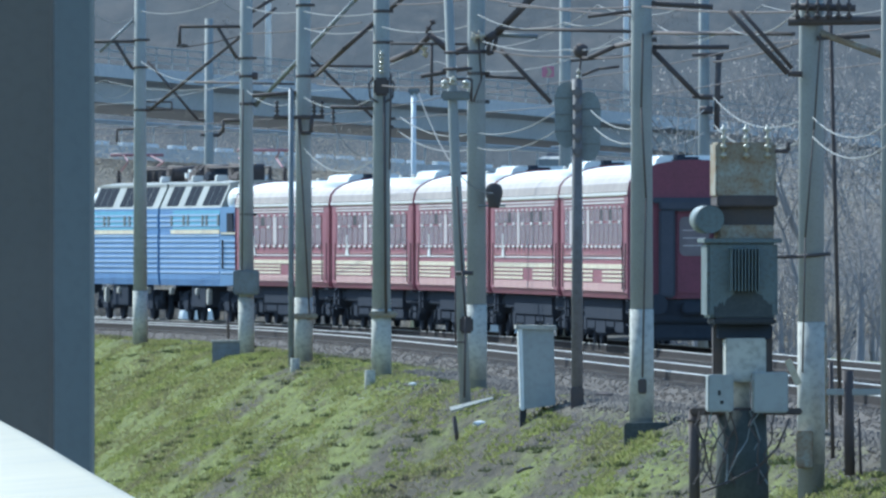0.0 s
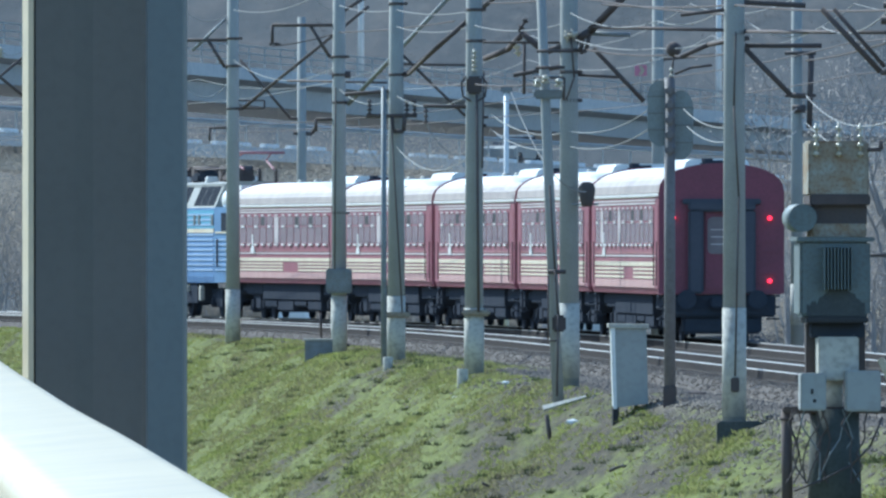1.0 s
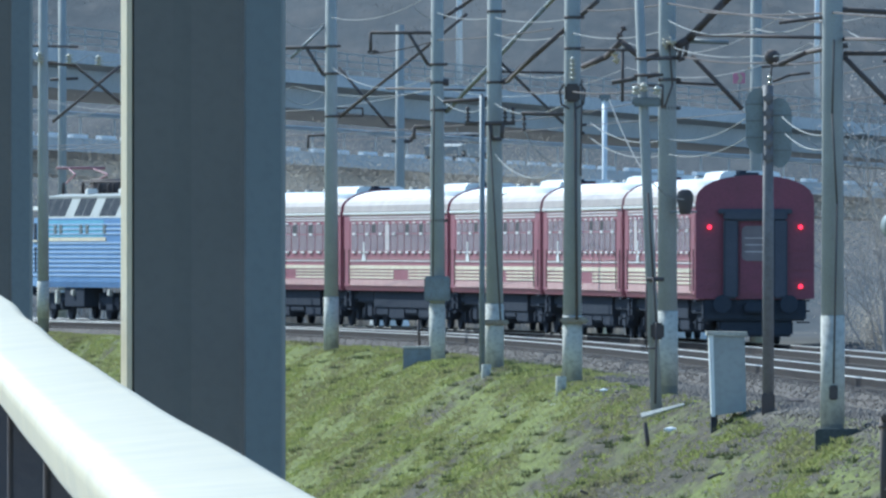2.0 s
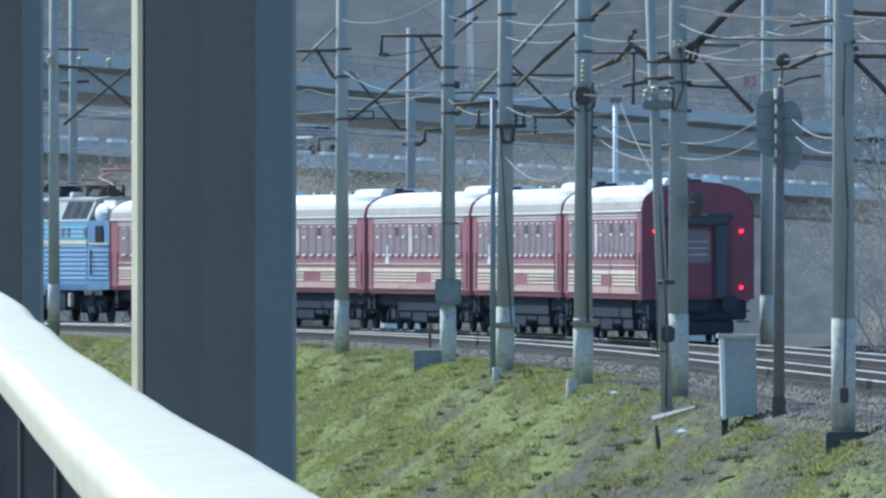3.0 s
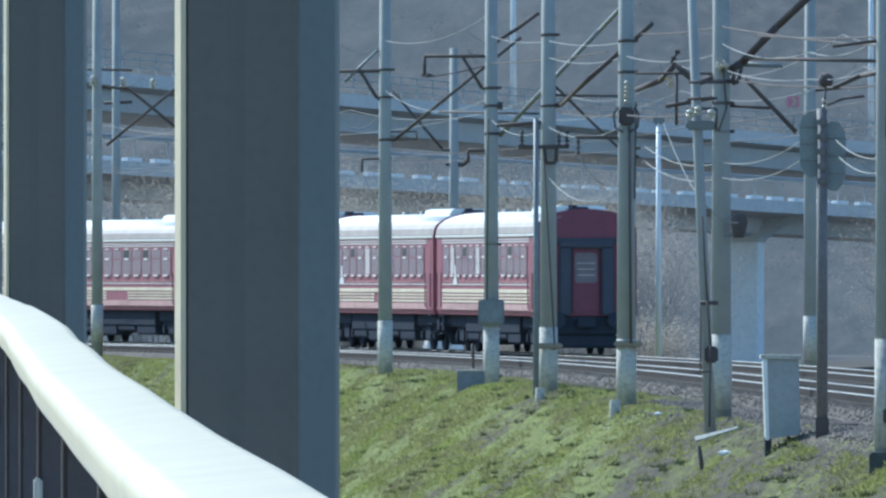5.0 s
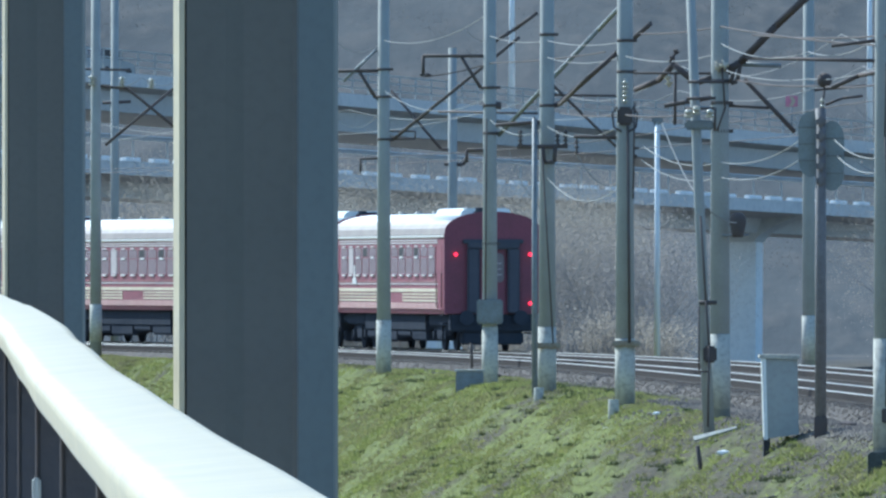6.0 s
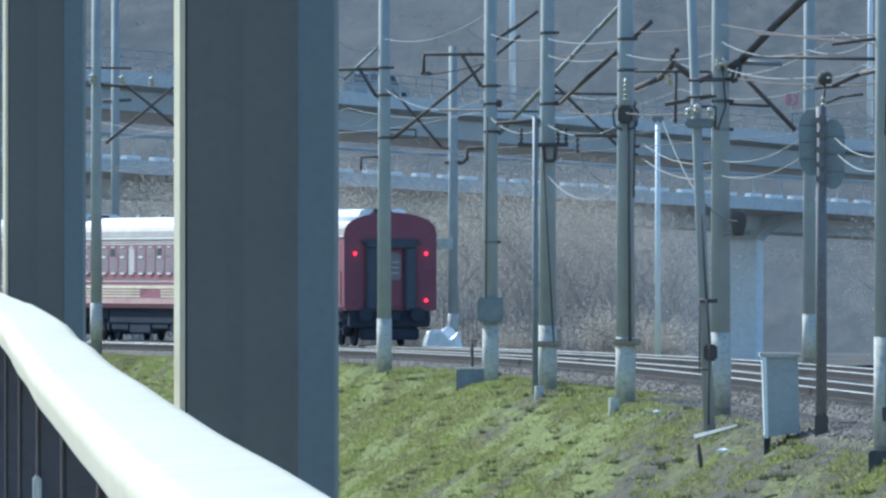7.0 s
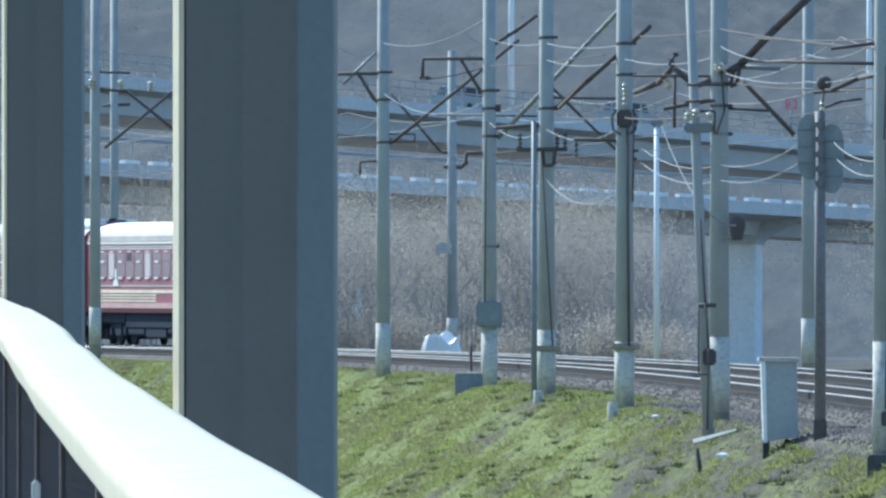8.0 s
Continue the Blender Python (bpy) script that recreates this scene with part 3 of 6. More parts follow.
        soft_box(bm, x + 0.05, x + 0.3, 6.9, half - 0.4, 0.78, 1.18, 0.04)
    for y0, y1, z in ((-6.4, -3.4, 0.3), (-3.1, -0.4, 0.42), (-0.2, 3.3, 0.26), (3.5, 6.3, 0.36)):
        for x in (-1.26, 0.66):
            soft_box(bm, x, x + 0.6, y0, y1, z, 0.72, 0.06)
    box(bm, -0.3, 0.3, -half, half, 0.95, 1.19)
    part("underframe", bm, UNDERFRAME, root)
    # roof unit and vents
    bm = bmesh.new()
    prism(bm, [(-0.9, TOP - 0.25), (0.9, TOP - 0.25), (0.76, TOP + 0.1), (0.6, TOP + 0.14), (-0.6, TOP + 0.14), (-0.76, TOP + 0.1)], -half + 1.3, -half + 6.4)
    bmesh.ops.bevel(bm, geom=bm.edges[:], offset=0.03, segments=1)
    part("air_conditioner", bm, ROOF_WHITE, roof, "pale roof air-conditioning housing")
    bm = bmesh.new()
    soft_box(bm, -0.45, 0.2, -half + 0.35, -half + 1.1, TOP - 0.2, TOP + 0.1, 0.06)
    rod(bm, (-0.3, -half + 0.7, TOP), (-0.3, -half + 0.7, TOP + 0.15), 0.12, 0.15, n=12)
    part("stove_pipe", bm, UNDERFRAME, roof, "sooty stove pipe and cowl")
    for k in range(5):
        bm = bmesh.new()
        rod(bm, (0.25, -6 + k * 3.6, TOP - 0.08), (0.25, -6 + k * 3.6, TOP + 0.09), 0.16, 0.12, n=10)
        part("vent", bm, LOCO_ROOF, roof)
    if last:
        for x, z, on in ((-1.2, 3.08, 1), (1.2, 3.08, 1), (1.2, 1.52, 1), (-1.2, 1.52, 0)):
            bm = bmesh.new()
            rod(bm, (x, -half - 0.06, z), (x, -half - 0.14, z), 0.056, n=14)
            part("tail_lamp", bm, LAMP_RED if on else SHADED_RED, root, "glowing red tail lamp" if on else "unlit tail lamp")
    return root


def build_section():
    """One half of the two-section locomotive; its cab looks along -y."""
    root = thing("locomotive_section", (0, 0, 0), "blue electric locomotive section with ribbed sides and pale stripe", "locomotive", "sections of the locomotive")
    half, w = 8.2, 1.5
    bm = bmesh.new()
    prism(bm, [(-w + 0.04, 1.15), (w - 0.04, 1.15), (w, 1.35), (w, 3.62), (-w, 3.62), (-w, 1.35)], -half + 2.7, half)
    body = part("body", bm, LOCO_BLUE, root)
    for side in (-1, 1):
        x0, x1 = sorted((side * (w - 0.01), side * (w + 0.025)))
        for k in range(12):
            z = 1.55 + k * 0.165
            if 2.75 < z < 3.0:
                continue
            bm = bmesh.new()
            box(bm, x0, x1, -half + 2.8, half - 0.05, z, z + 0.06)
            part("rib", bm, RIB_BLUE, body)
        bm = bmesh.new()
        box(bm, x0, x1, -half + 2.75, half - 2.6, 2.8, 2.93)
        part("stripe", bm, CREAM, body)
        bm = bmesh.new()
        box(bm, *sorted((side * (w - 0.01), side * (w + 0.008))), -half + 2.75, half - 3.0, 2.94, 3.55)
        part("upper_panel", bm, LOCO_LIGHT, body)
        for y in (-5.2, -2.6, -1.7, 1.6, 2.6, 5.4):
            bm = bmesh.new()
            soft_box(bm, *sorted((side * (w - 0.01), side * (w + 0.035))), y - 0.22, y + 0.22, 3.05, 3.4, 0.012)
            part("window", bm, SKYLIT_GREY, body)
        # sloping louvre band under the roof
        bm = bmesh.new()
        pts = [(side * w, 3.62), (side * 1.15, 4.42), (side * 0.9, 4.42), (side * 0.9, 3.62)]
        prism(bm, pts, -half + 2.6, half)
        band = part("roof_side", bm, LOCO_ROOF, root)
        for k in range(9):
            if k in (3, 6):
                continue
            y = -half + 3.6 + k * 1.36
            bm = bmesh.new()
            for shift in (-0.495, -0.165, 0.165, 0.495):
                a = [bm.verts.new((side * (w + 0.015 - 0.35 * f), y + shift + d, 3.62 + 0.8 * f)) for f, d in ((0.1, -0.115), (0.1, 0.115), (0.92, 0.115), (0.92, -0.115))]
                c = [bm.verts.new(v.co + Vector((-side * 0.04, 0, -0.02))) for v in a]
                bm.faces.new(a), bm.faces.new(c)
                for i in range(4):
                    bm.faces.new((a[i], a[(i + 1) % 4], c[(i + 1) % 4], c[i]))
            part("louvre", bm, UNDERFRAME, band)
    bm = bmesh.new()
    prism(bm, [(-1.2, 3.63), (1.2, 3.63), (1.2, 4.41), (0.6, 4.5), (-0.6, 4.5), (-1.2, 4.41)], -half + 2.7, half)
    part("roof", bm, LOCO_ROOF, root)
    # cab end
    bm = bmesh.new()
    a = [bm.verts.new(p) for p in ((-w, -half + 2.7, 1.15), (w, -half + 2.7, 1.15), (w, -half + 2.7, 3.64), (-w, -half + 2.7, 3.64))]
    c = [bm.verts.new(p) for p in ((-w + 0.32, -half, 1.2), (w - 0.32, -half, 1.2), (w - 0.36, -half + 0.35, 3.64), (-w + 0.36, -half + 0.35, 3.64))]
    bm.faces.new(a), bm.faces.new(c)
    for i in range(4):
        bm.faces.new((a[i], a[(i + 1) % 4], c[(i + 1) % 4], c[i]))
    cab = part("cab_front", bm, CAB_BLUE, root, "dusty blue cab front")
    for side in (-1, 1):
        for z in (1.55, 1.715, 1.88, 2.045, 2.21, 2.375, 2.54, 2.78):
            bm = bmesh.new()
            ends = [(side * (w - 0.32 * f), -half + 2.7 - 2.7 * f) for f in (0.06, 0.8)]
            near = [bm.verts.new((x + side * o, y, z + h)) for x, y in ends for o, h in ((-0.03, 0), (0.025, 0), (0.025, 0.06), (-0.03, 0.06))]
            for i in range(4):
                bm.faces.new((near[i], near[(i + 1) % 4], near[4 + (i + 1) % 4], near[4 + i]))
            bm.faces.new(near[:4])
            bm.faces.new(near[4:])
            part("cab_rib", bm, RIB_BLUE if z < 2.7 else CREAM, cab)
        bm = bmesh.new()
        bmesh.ops.create_icosphere(bm, subdivisions=3, radius=0.42, matrix=Matrix.Translation((side * 1.02, -half + 2.1, 3.86)) @ Matrix.Diagonal((0.75, 1.6, 0.95, 1)))
        for f in bm.faces:
            f.smooth = True
        part("cab_corner", bm, ROOF_WHITE, root, "pale rounded cab roof corner")
    bm = bmesh.new()
    soft_box(bm, -w + 0.25, w - 0.25, -half + 0.35, -half + 2.8, 3.62, 4.36, 0.3)
    part("cab_roof", bm, ROOF_WHITE, root, "pale rounded cab roof")
    for side in (-1, 1):
        bm = bmesh.new()
        a = [Vector((side * (1.5 - 0.32 * f + 0.012), -half + 2.7 - 2.7 * f, z)) for f, z in ((0.3, 2.8), (0.6, 2.8), (0.55, 3.45), (0.3, 3.45))]
        front = [bm.verts.new(v) for v in a]
        back = [bm.verts.new(v - Vector((side * 0.06, 0, 0))) for v in a]
        bm.faces.new(front), bm.faces.new(back)
        for i in range(4):
            bm.faces.new((front[i], front[(i + 1) % 4], back[(i + 1) % 4], back[i]))
        part("cab_side_window", bm, UNDERFRAME, cab)
        bm = bmesh.new()
        rod(bm, (side * 1.5, -half + 2.2, 1.7), (side * 1.5, -half + 2.2, 2.6), 0.03, n=6)
        part("grab_rail", bm, STEEL_DARK, cab)
    for x in (-0.6, 0.6):
        bm = bmesh.new()
        soft_box(bm, x - 0.48, x + 0.48, -half - 0.0, -half + 0.3, 2.85, 3.52, 0.05)
        part("windscreen", bm, GLASS_DARK, cab)
        bm = bmesh.new()
        rod(bm, (x * 1.3, -half - 0.08, 1.62), (x * 1.3, -half + 0.1, 1.62), 0.14, n=14)
        part("lamp", bm, METAL_TRIM, cab)
    for x in (-0.88, 0.88):
        bm = bmesh.new()
        rod(bm, (x, -half, 1.06), (x, -half - 0.34, 1.06), 0.1, n=10)
        rod(bm, (x, -half - 0.33, 1.06), (x, -half - 0.37, 1.06), 0.24, n=16)
        part("buffer", bm, UNDERFRAME, root)
    for y in (-4.6, 4.6):
        bogie(root, y, 3.0)
    bm = bmesh.new()
    for x in (-1.4, 0.7):
        soft_box(bm, x, x + 0.7, -1.6, 1.6, 0.45, 1.15, 0.03)
    part("underframe", bm, UNDERFRAME, root)
    # roof gear
    for y, x in ((-5.6, 0.55), (-4.9, -0.55), (-2.4, 0.55), (-2.0, -0.55), (0.4, 0.55), (1.1, 0.2), (1.9, 0.55), (3.4, -0.55), (5.4, 0.55)):
        bm = bmesh.new()
        for k in range(4):
            rod(bm, (x, y, 4.52 + k * 0.09), (x, y, 4.57 + k * 0.09), 0.11, 0.07, n=8)
        rod(bm, (x, y, 4.45), (x, y, 4.92), 0.045, n=6)
        part("insulator", bm, STEEL_BROWN, root)
    for x in (-0.55, 0.55):
        bm = bmesh.new()
        rod(bm, (x, -2.4 if x > 0 else -4.9, 4.92), (x, 5.4 if x > 0 else 3.4, 4.92), 0.035, n=6)
        part("busbar", bm, STEEL_BROWN, root)
    bm = bmesh.new()
    for x in (-0.5, 0.5):
        rod(bm, (x, -5.4, 4.9), (x * 1.2, -3.4, 5.2), 0.035, n=6)
        rod(bm, (x * 1.2, -3.4, 5.2), (x * 0.9, -5.2, 5.42), 0.03, n=6)
    rod(bm, (-0.9, -5.2, 5.44), (0.9, -5.2, 5.44), 0.05, n=8)
    part("pantograph", bm, PANTO_RED, root, "folded faded red pantograph")
    for y, long, tall, mat in ((6.0, 0.9, 0.42, STEEL_BROWN), (2.9, 0.7, 0.34, UNDERFRAME), (-3.4, 0.8, 0.3, STEEL_BROWN)):
        bm = bmesh.new()
        soft_box(bm, -0.75, 0.1, y - long, y + long, 4.46, 4.46 + tall, 0.08)
        soft_box(bm, -0.5, -0.1, y - long * 0.6, y + long * 0.3, 4.42 + tall, 4.6 + tall, 0.06)
        part("switchgear_case", bm, mat, root, "dark roof switchgear case")
    bm = bmesh.new()
    soft_box(bm, -0.45, 0.45, 7.1, 7.7, 4.5, 4.9, 0.12)
    part("roof_box", bm, ROOF_WHITE, root)
    for y in (-1.0, 4.4):
        bm = bmesh.new()
        rod(bm, (-0.55, y, 4.76), (0.55, y, 4.76), 0.28, n=18)
        part("air_reservoir", bm, STEEL_DARK, root, "dark roof drum")
        for x in (-0.7, 0.7):
            bm = bmesh.new()
            soft_box(bm, x - 0.2, x + 0.2, y + 0.5, y + 0.9, 4.45, 4.68, 0.04)
            part("roof_housing", bm, ROOF_WHITE, root, "small white roof housing")
    bm = bmesh.new()
    for x in (-0.35, 0.35):
        rod(bm, (x, 2.4, 4.5), (x * 0.5, 3.1, 4.98), 0.03, n=6)
        rod(bm, (x, 3.8, 4.5), (x * 0.5, 3.1, 4.98), 0.03, n=6)
    part("roof_stay", bm, STEEL_BROWN, root)
    for side in (-1, 1):
        for y, z, tall in ((-2.6, 0.55, 0.5), (0.0, 0.85, 0.22), (5.9, 0.85, 0.22)):
            bm = bmesh.new()
            soft_box(bm, *sorted((side * 1.36, side * 1.5)), y - 0.18, y + 0.18, z, z + tall, 0.03)
            part("sand_pipe_box", bm, WHITEWASH, root, "dirty pale box under the body")
    return root


def run_along(s):
    x, y, a = on_line(s)
    return pose(x, y, 0, 0, 0, a)


TIMES = [k * 0.5 for k in range(17)]
TRAIN = []


def build_train():
    tail = build_coach(True)
    TRAIN.append((tail, 0.5 * COACH_PITCH, 0))
    plain = build_coach(False)
    TRAIN.append((plain, 1.5 * COACH_PITCH, 0))
    for k in (2, 3, 4):
        TRAIN.append((copy_thing(plain, Matrix()), (k + 0.5) * COACH_PITCH, 0))
    section = build_section()
    TRAIN.append((section, 5 * COACH_PITCH + 8.7, 0))
    TRAIN.append((copy_thing(section, Matrix()), 5 * COACH_PITCH + 25.6, 180))


CARS = []


def motions():
    for ob, root, at, speed, start in CARS:
        walk(ob, [(t, root.matrix_basis @ pose(at[0], start + speed * t, 0, 0, 0, 0 if speed > 0 else 180)) for t in TIMES])
    for ob, ahead, turn in TRAIN:
        for axle in [o for o in ob.children_recursive if o.name.startswith("wheelset")]:
            roll = -math.degrees(SPEED / FPS / WHEEL) * (1 if turn == 0 else -1)
            at = axle.location.copy()
            walk(axle, [(k / FPS, pose(*at, roll * k)) for k in range(8 * FPS + 1)])
        walk(ob, [(t, run_along(SPEED * t + ahead) @ pose(0, 0, 0, 0, 0, turn)) for t in TIMES])


# ---- poles ----
def concrete_pole(x, y, z, height=13.0, r0=0.21, r1=0.15, white=1.5, label="round concrete catenary pole with whitewashed foot"):
    root = thing("catenary_pole", (x, y, z), label, "catenary pole", "catenary poles")
    bm = bmesh.new()
    rod(bm, (0, 0, -1.2), (0, 0, height), r0, r1, n=20)
    part("shaft", bm, CONCRETE, root)
    if white:
        bm = bmesh.new()
        rod(bm, (0, 0, -0.05), (0, 0, white), r0 + 0.006, r0 + 0.006 - (r0 - r1) * white / height, n=20)
        part("whitewashed_foot", bm, WHITEWASH, root, "flaking whitewash")
    return root


def arm(root, points, r, mat=None, name="bracket", parent=None):
    """A bent tube on a pole, through places in the world."""
    bm = bmesh.new()
    base = Vector(root.location)
    tube(bm, [Vector(p) - base for p in points], r, n=8)
    return part(name, bm, mat or STEEL_DARK, parent or root)


def band(root, z, r, tall=0.07, mat=None):
    bm = bmesh.new()
    rod(bm, (0, 0, z - tall / 2), (0, 0, z + tall / 2), r + 0.014, n=18)
    soft_box(bm, r - 0.02, r + 0.1, -0.04, 0.04, z - tall / 2, z + tall / 2, 0.01)
    return part("clamp", bm, mat or STEEL_DARK, root)


def insulator(root, at, length=0.4, r=0.08, axis=(0, 0, 1), mat=None, parent=None):
    bm = bmesh.new()
    p, d = Vector(at) - Vector(root.location), Vector(axis).normalized()
    discs = max(2, int(length / 0.1))
    rod(bm, p, p + d * length, r * 0.35, n=8)
    for k in range(discs):
        q = p + d * (length * (k + 0.2) / discs)
        rod(bm, q, q + d * (0.05), r, r * 0.55, n=12)
    return part("insulator", bm, mat or PORCELAIN, parent or root)


def build_poles():
    p = concrete_pole(-8.73, 445.00, -0.36, white=1.482, r0=0.215)
    for v in (8.32 + 0.4, 7.53 + 0.4, 6.30 + 0.4):
        band(p, v, 0.18)
    arm(p, [(-10.07, 445.00, 8.31), (-8.70, 445.00, 8.32)], 0.05)
    arm(p, [(-9.43, 445.00, 8.28), (-8.96, 445.00, 7.53), (-8.70, 445.00, 7.53)], 0.05)
    arm(p, [(-8.70, 445.00, 6.30), (-8.45, 445.00, 6.34), (-4.80, 443.00, 9.25)], 0.05)
    arm(p, [(-9.90, 445.00, 8.01), (-8.93, 445.00, 8.93)], 0.045, STEEL_GREY)
    arm(p, [(-9.40, 445.00, 5.41), (-9.40, 445.00, 5.78), (-8.73, 445.00, 5.80)], 0.035)
    arm(p, [(-8.70, 445.00, 6.57), (-7.82, 445.00, 6.57), (-7.82, 445.00, 6.35), (-8.70, 445.00, 6.34)], 0.025)

    p = concrete_pole(-5.16, 405.00, -0.58, white=1.646, label="round concrete catenary pole carrying a weathered junction box")
    for v in (7.35 + 0.58, 6.88 + 0.58, 6.15 + 0.58, 3.25 + 0.58, -0.22 + 0.58):
        band(p, v, 0.175)
    arm(p, [(-6.91, 405.00, 7.72), (-6.91, 405.00, 8.18), (-5.10, 405.00, 8.18)], 0.045)
    insulator(p, (-7.00, 405.00, 7.69), 0.3, 0.07, (1, 0, 0), STEEL_DARK)
    arm(p, [(-5.90, 405.00, 8.14), (-5.40, 405.00, 7.34), (-5.01, 405.00, 7.34)], 0.045)
    arm(p, [(-5.34, 405.00, 6.88), (-4.86, 405.00, 6.88)], 0.1, STEEL_BROWN, "insulator_block")
    arm(p, [(-6.56, 408.00, 6.75), (-3.91, 405.00, 6.67)], 0.03)
    arm(p, [(-5.77, 405.00, 5.38), (-5.77, 405.00, 5.71), (-5.10, 405.00, 5.71)], 0.045)
    arm(p, [(-5.25, 405.00, 8.43), (-4.51, 405.00, 8.88), (-3.91, 405.00, 9.32)], 0.05)
    arm(p, [(-4.92, 405.00, 6.11), (-2.28, 400.00, 8.79), (-1.37, 398.00, 9.70)], 0.06, STEEL_GREY, "stay_tube")
    arm(p, [(-5.24, 404.60, 6.53), (-5.27, 404.60, 1.79)], 0.02, STEEL_DARK, "cable")
    bm = bmesh.new()
    soft_box(bm, -0.34, 0.34, -0.36, 0.2, 1.720, 2.372, 0.04)
    box_part = part("junction_box", bm, STEEL_GREY, p, "weathered grey junction box")
    bm = bmesh.new()
    soft_box(bm, -0.3, 0.3, -0.375, -0.355, 1.779, 2.313, 0.008)
    part("lid", bm, STEEL_GREY, box_part)

    p = concrete_pole(-3.36, 372.00, -0.36, white=1.539, r0=0.22, label="round concrete pole with a crossarm of pin insulators")
    arm(p, [(-4.08, 371.60, 5.52), (-2.86, 371.60, 5.53)], 0.05, STEEL_DARK, "crossarm")
    for u in (490, 516, 556, 570):
        insulator(p, Vector((-3.36, 371.60, 5.53)) + Vector(((u - 537) * 0.01362, 0, 0)), 0.4, 0.075, mat=STEEL_DARK)
    arm(p, [(-3.46, 371.60, 5.52), (-3.43, 371.60, 5.15), (-3.18, 371.60, 5.15), (-3.16, 371.60, 5.52)], 0.05)
    for v in (8.23 + 0.36, 6.52 + 0.36, 0.73 + 0.36):
        band(p, v, 0.175)
    arm(p, [(-3.50, 372.00, 6.52), (-3.10, 372.00, 6.53), (-1.65, 370.00, 7.78), (-0.86, 369.00, 8.44)], 0.06)
    arm(p, [(-3.38, 372.00, 7.17), (-2.51, 372.00, 6.31), (-1.69, 372.00, 5.52)], 0.035)
    arm(p, [(-3.57, 372.00, 6.78), (-1.63, 372.00, 6.75)], 0.03)
    arm(p, [(-4.60, 372.00, 6.04), (-3.32, 372.00, 6.14)], 0.045)
    arm(p, [(-3.67, 371.50, 6.24), (-3.69, 371.50, 0.79)], 0.022, STEEL_DARK, "cable")
    arm(p, [(-3.48, 371.50, 5.49), (-3.21, 371.50, 0.79)], 0.02, STEEL_DARK, "cable")
    bm = bmesh.new()
    soft_box(bm, -0.3, 0.34, -0.26, -0.1, 1.02, 1.16, 0.03)
    part("cable_bracket", bm, RUSTY_PANEL, p, "rust-stained cable bracket")

    p = concrete_pole(-1.34, 336.00, -0.33, white=1.378, r0=0.215, label="round concrete catenary pole with cables running down it")
    bm = bmesh.new()
    soft_box(bm, -0.17, 0.17, -0.3, -0.12, 6.027, 6.421, 0.05)
    box_part = part("switch_box", bm, STEEL_BROWN, p)
    for x in (-0.24, 0.24):
        bm = bmesh.new()
        tube(bm, [Vector((x * 0.7, -0.2, 6.421)), Vector((x * 1.15, -0.2, 6.273)), Vector((x, -0.2, 5.978)), Vector((x * 0.3, -0.2, 5.879))], 0.025, n=6)
        part("cable_loop", bm, STEEL_DARK, box_part)
    insulator(p, (-1.33, 335.70, 6.18), 0.5, 0.075)
    arm(p, [(-1.45, 336.00, 5.42), (-2.45, 336.00, 5.45)], 0.04)
    insulator(p, (-2.39, 336.00, 5.06), 0.35, 0.06, mat=STEEL_DARK)
    arm(p, [(-1.28, 335.70, 5.69), (-1.24, 335.70, 0.96)], 0.03, STEEL_DARK, "cable")
    arm(p, [(-1.13, 335.80, 6.18), (-1.16, 335.80, 4.09)], 0.02, STEEL_DARK, "cable")
    arm(p, [(-1.46, 336.00, 5.82), (-1.16, 336.00, 5.20), (-1.03, 336.00, 5.20)], 0.03)
    arm(p, [(-1.53, 336.00, 7.27), (-2.14, 336.00, 6.74), (-2.79, 340.00, 6.19)], 0.045)
    bm = bmesh.new()
    soft_box(bm, -0.27, 0.35, -0.3, 0.2, 1.2, 1.34, 0.04)
    part("cable_bracket", bm, RUSTY_PANEL, p, "rust-stained cable bracket")
    for v in (7.54 + 0.33, 6.86 + 0.33, 5.02 + 0.33):
        band(p, v, 0.165)

    p = concrete_pole(0.66, 305.00, -0.16, white=1.429, r0=0.205, label="stout concrete catenary pole with heavy brackets")
    for v in (6.27 + 0.16, 5.84 + 0.16, 5.28 + 0.16):
        band(p, v, 0.165)
    insulator(p, (0.56, 304.70, 6.53), 0.28, 0.13, (1, 0, 0.25))
    arm(p, [(0.83, 304.80, 6.49), (1.07, 304.80, 6.64), (1.79, 304.00, 7.37), (2.40, 303.00, 7.93)], 0.075, STEEL_BROWN)
    arm(p, [(0.85, 305.00, 6.46), (0.18, 305.00, 6.23), (-0.25, 305.00, 6.60), (-0.55, 306.00, 6.30), (-1.01, 307.00, 6.13)], 0.06, STEEL_BROWN)
    arm(p, [(1.07, 304.80, 6.73), (3.69, 300.00, 6.60)], 0.035, STEEL_BROWN)
    arm(p, [(1.09, 304.80, 6.60), (1.87, 304.80, 6.57)], 0.045, STEEL_GREY)
    arm(p, [(1.14, 304.80, 6.31), (2.14, 304.80, 5.26)], 0.045)
    arm(p, [(0.94, 304.80, 6.49), (0.87, 304.80, 6.22), (1.00, 304.80, 6.26), (1.07, 304.80, 6.62)], 0.04)
    arm(p, [(-0.44, 305.00, 5.78), (0.74, 305.00, 5.99)], 0.045)
    arm(p, [(0.74, 305.00, 5.79), (1.63, 305.00, 5.74)], 0.03)
    arm(p, [(0.69, 304.70, 6.62), (0.76, 304.70, 5.73), (0.60, 304.70, 5.28)], 0.02)
    insulator(p, (-0.40, 305.50, 6.50), 0.35, 0.09, (0.2, 0, -1))
    insulator(p, (-0.18, 305.20, 6.90), 0.3, 0.08, (-0.6, 0, -1), STEEL_BROWN)
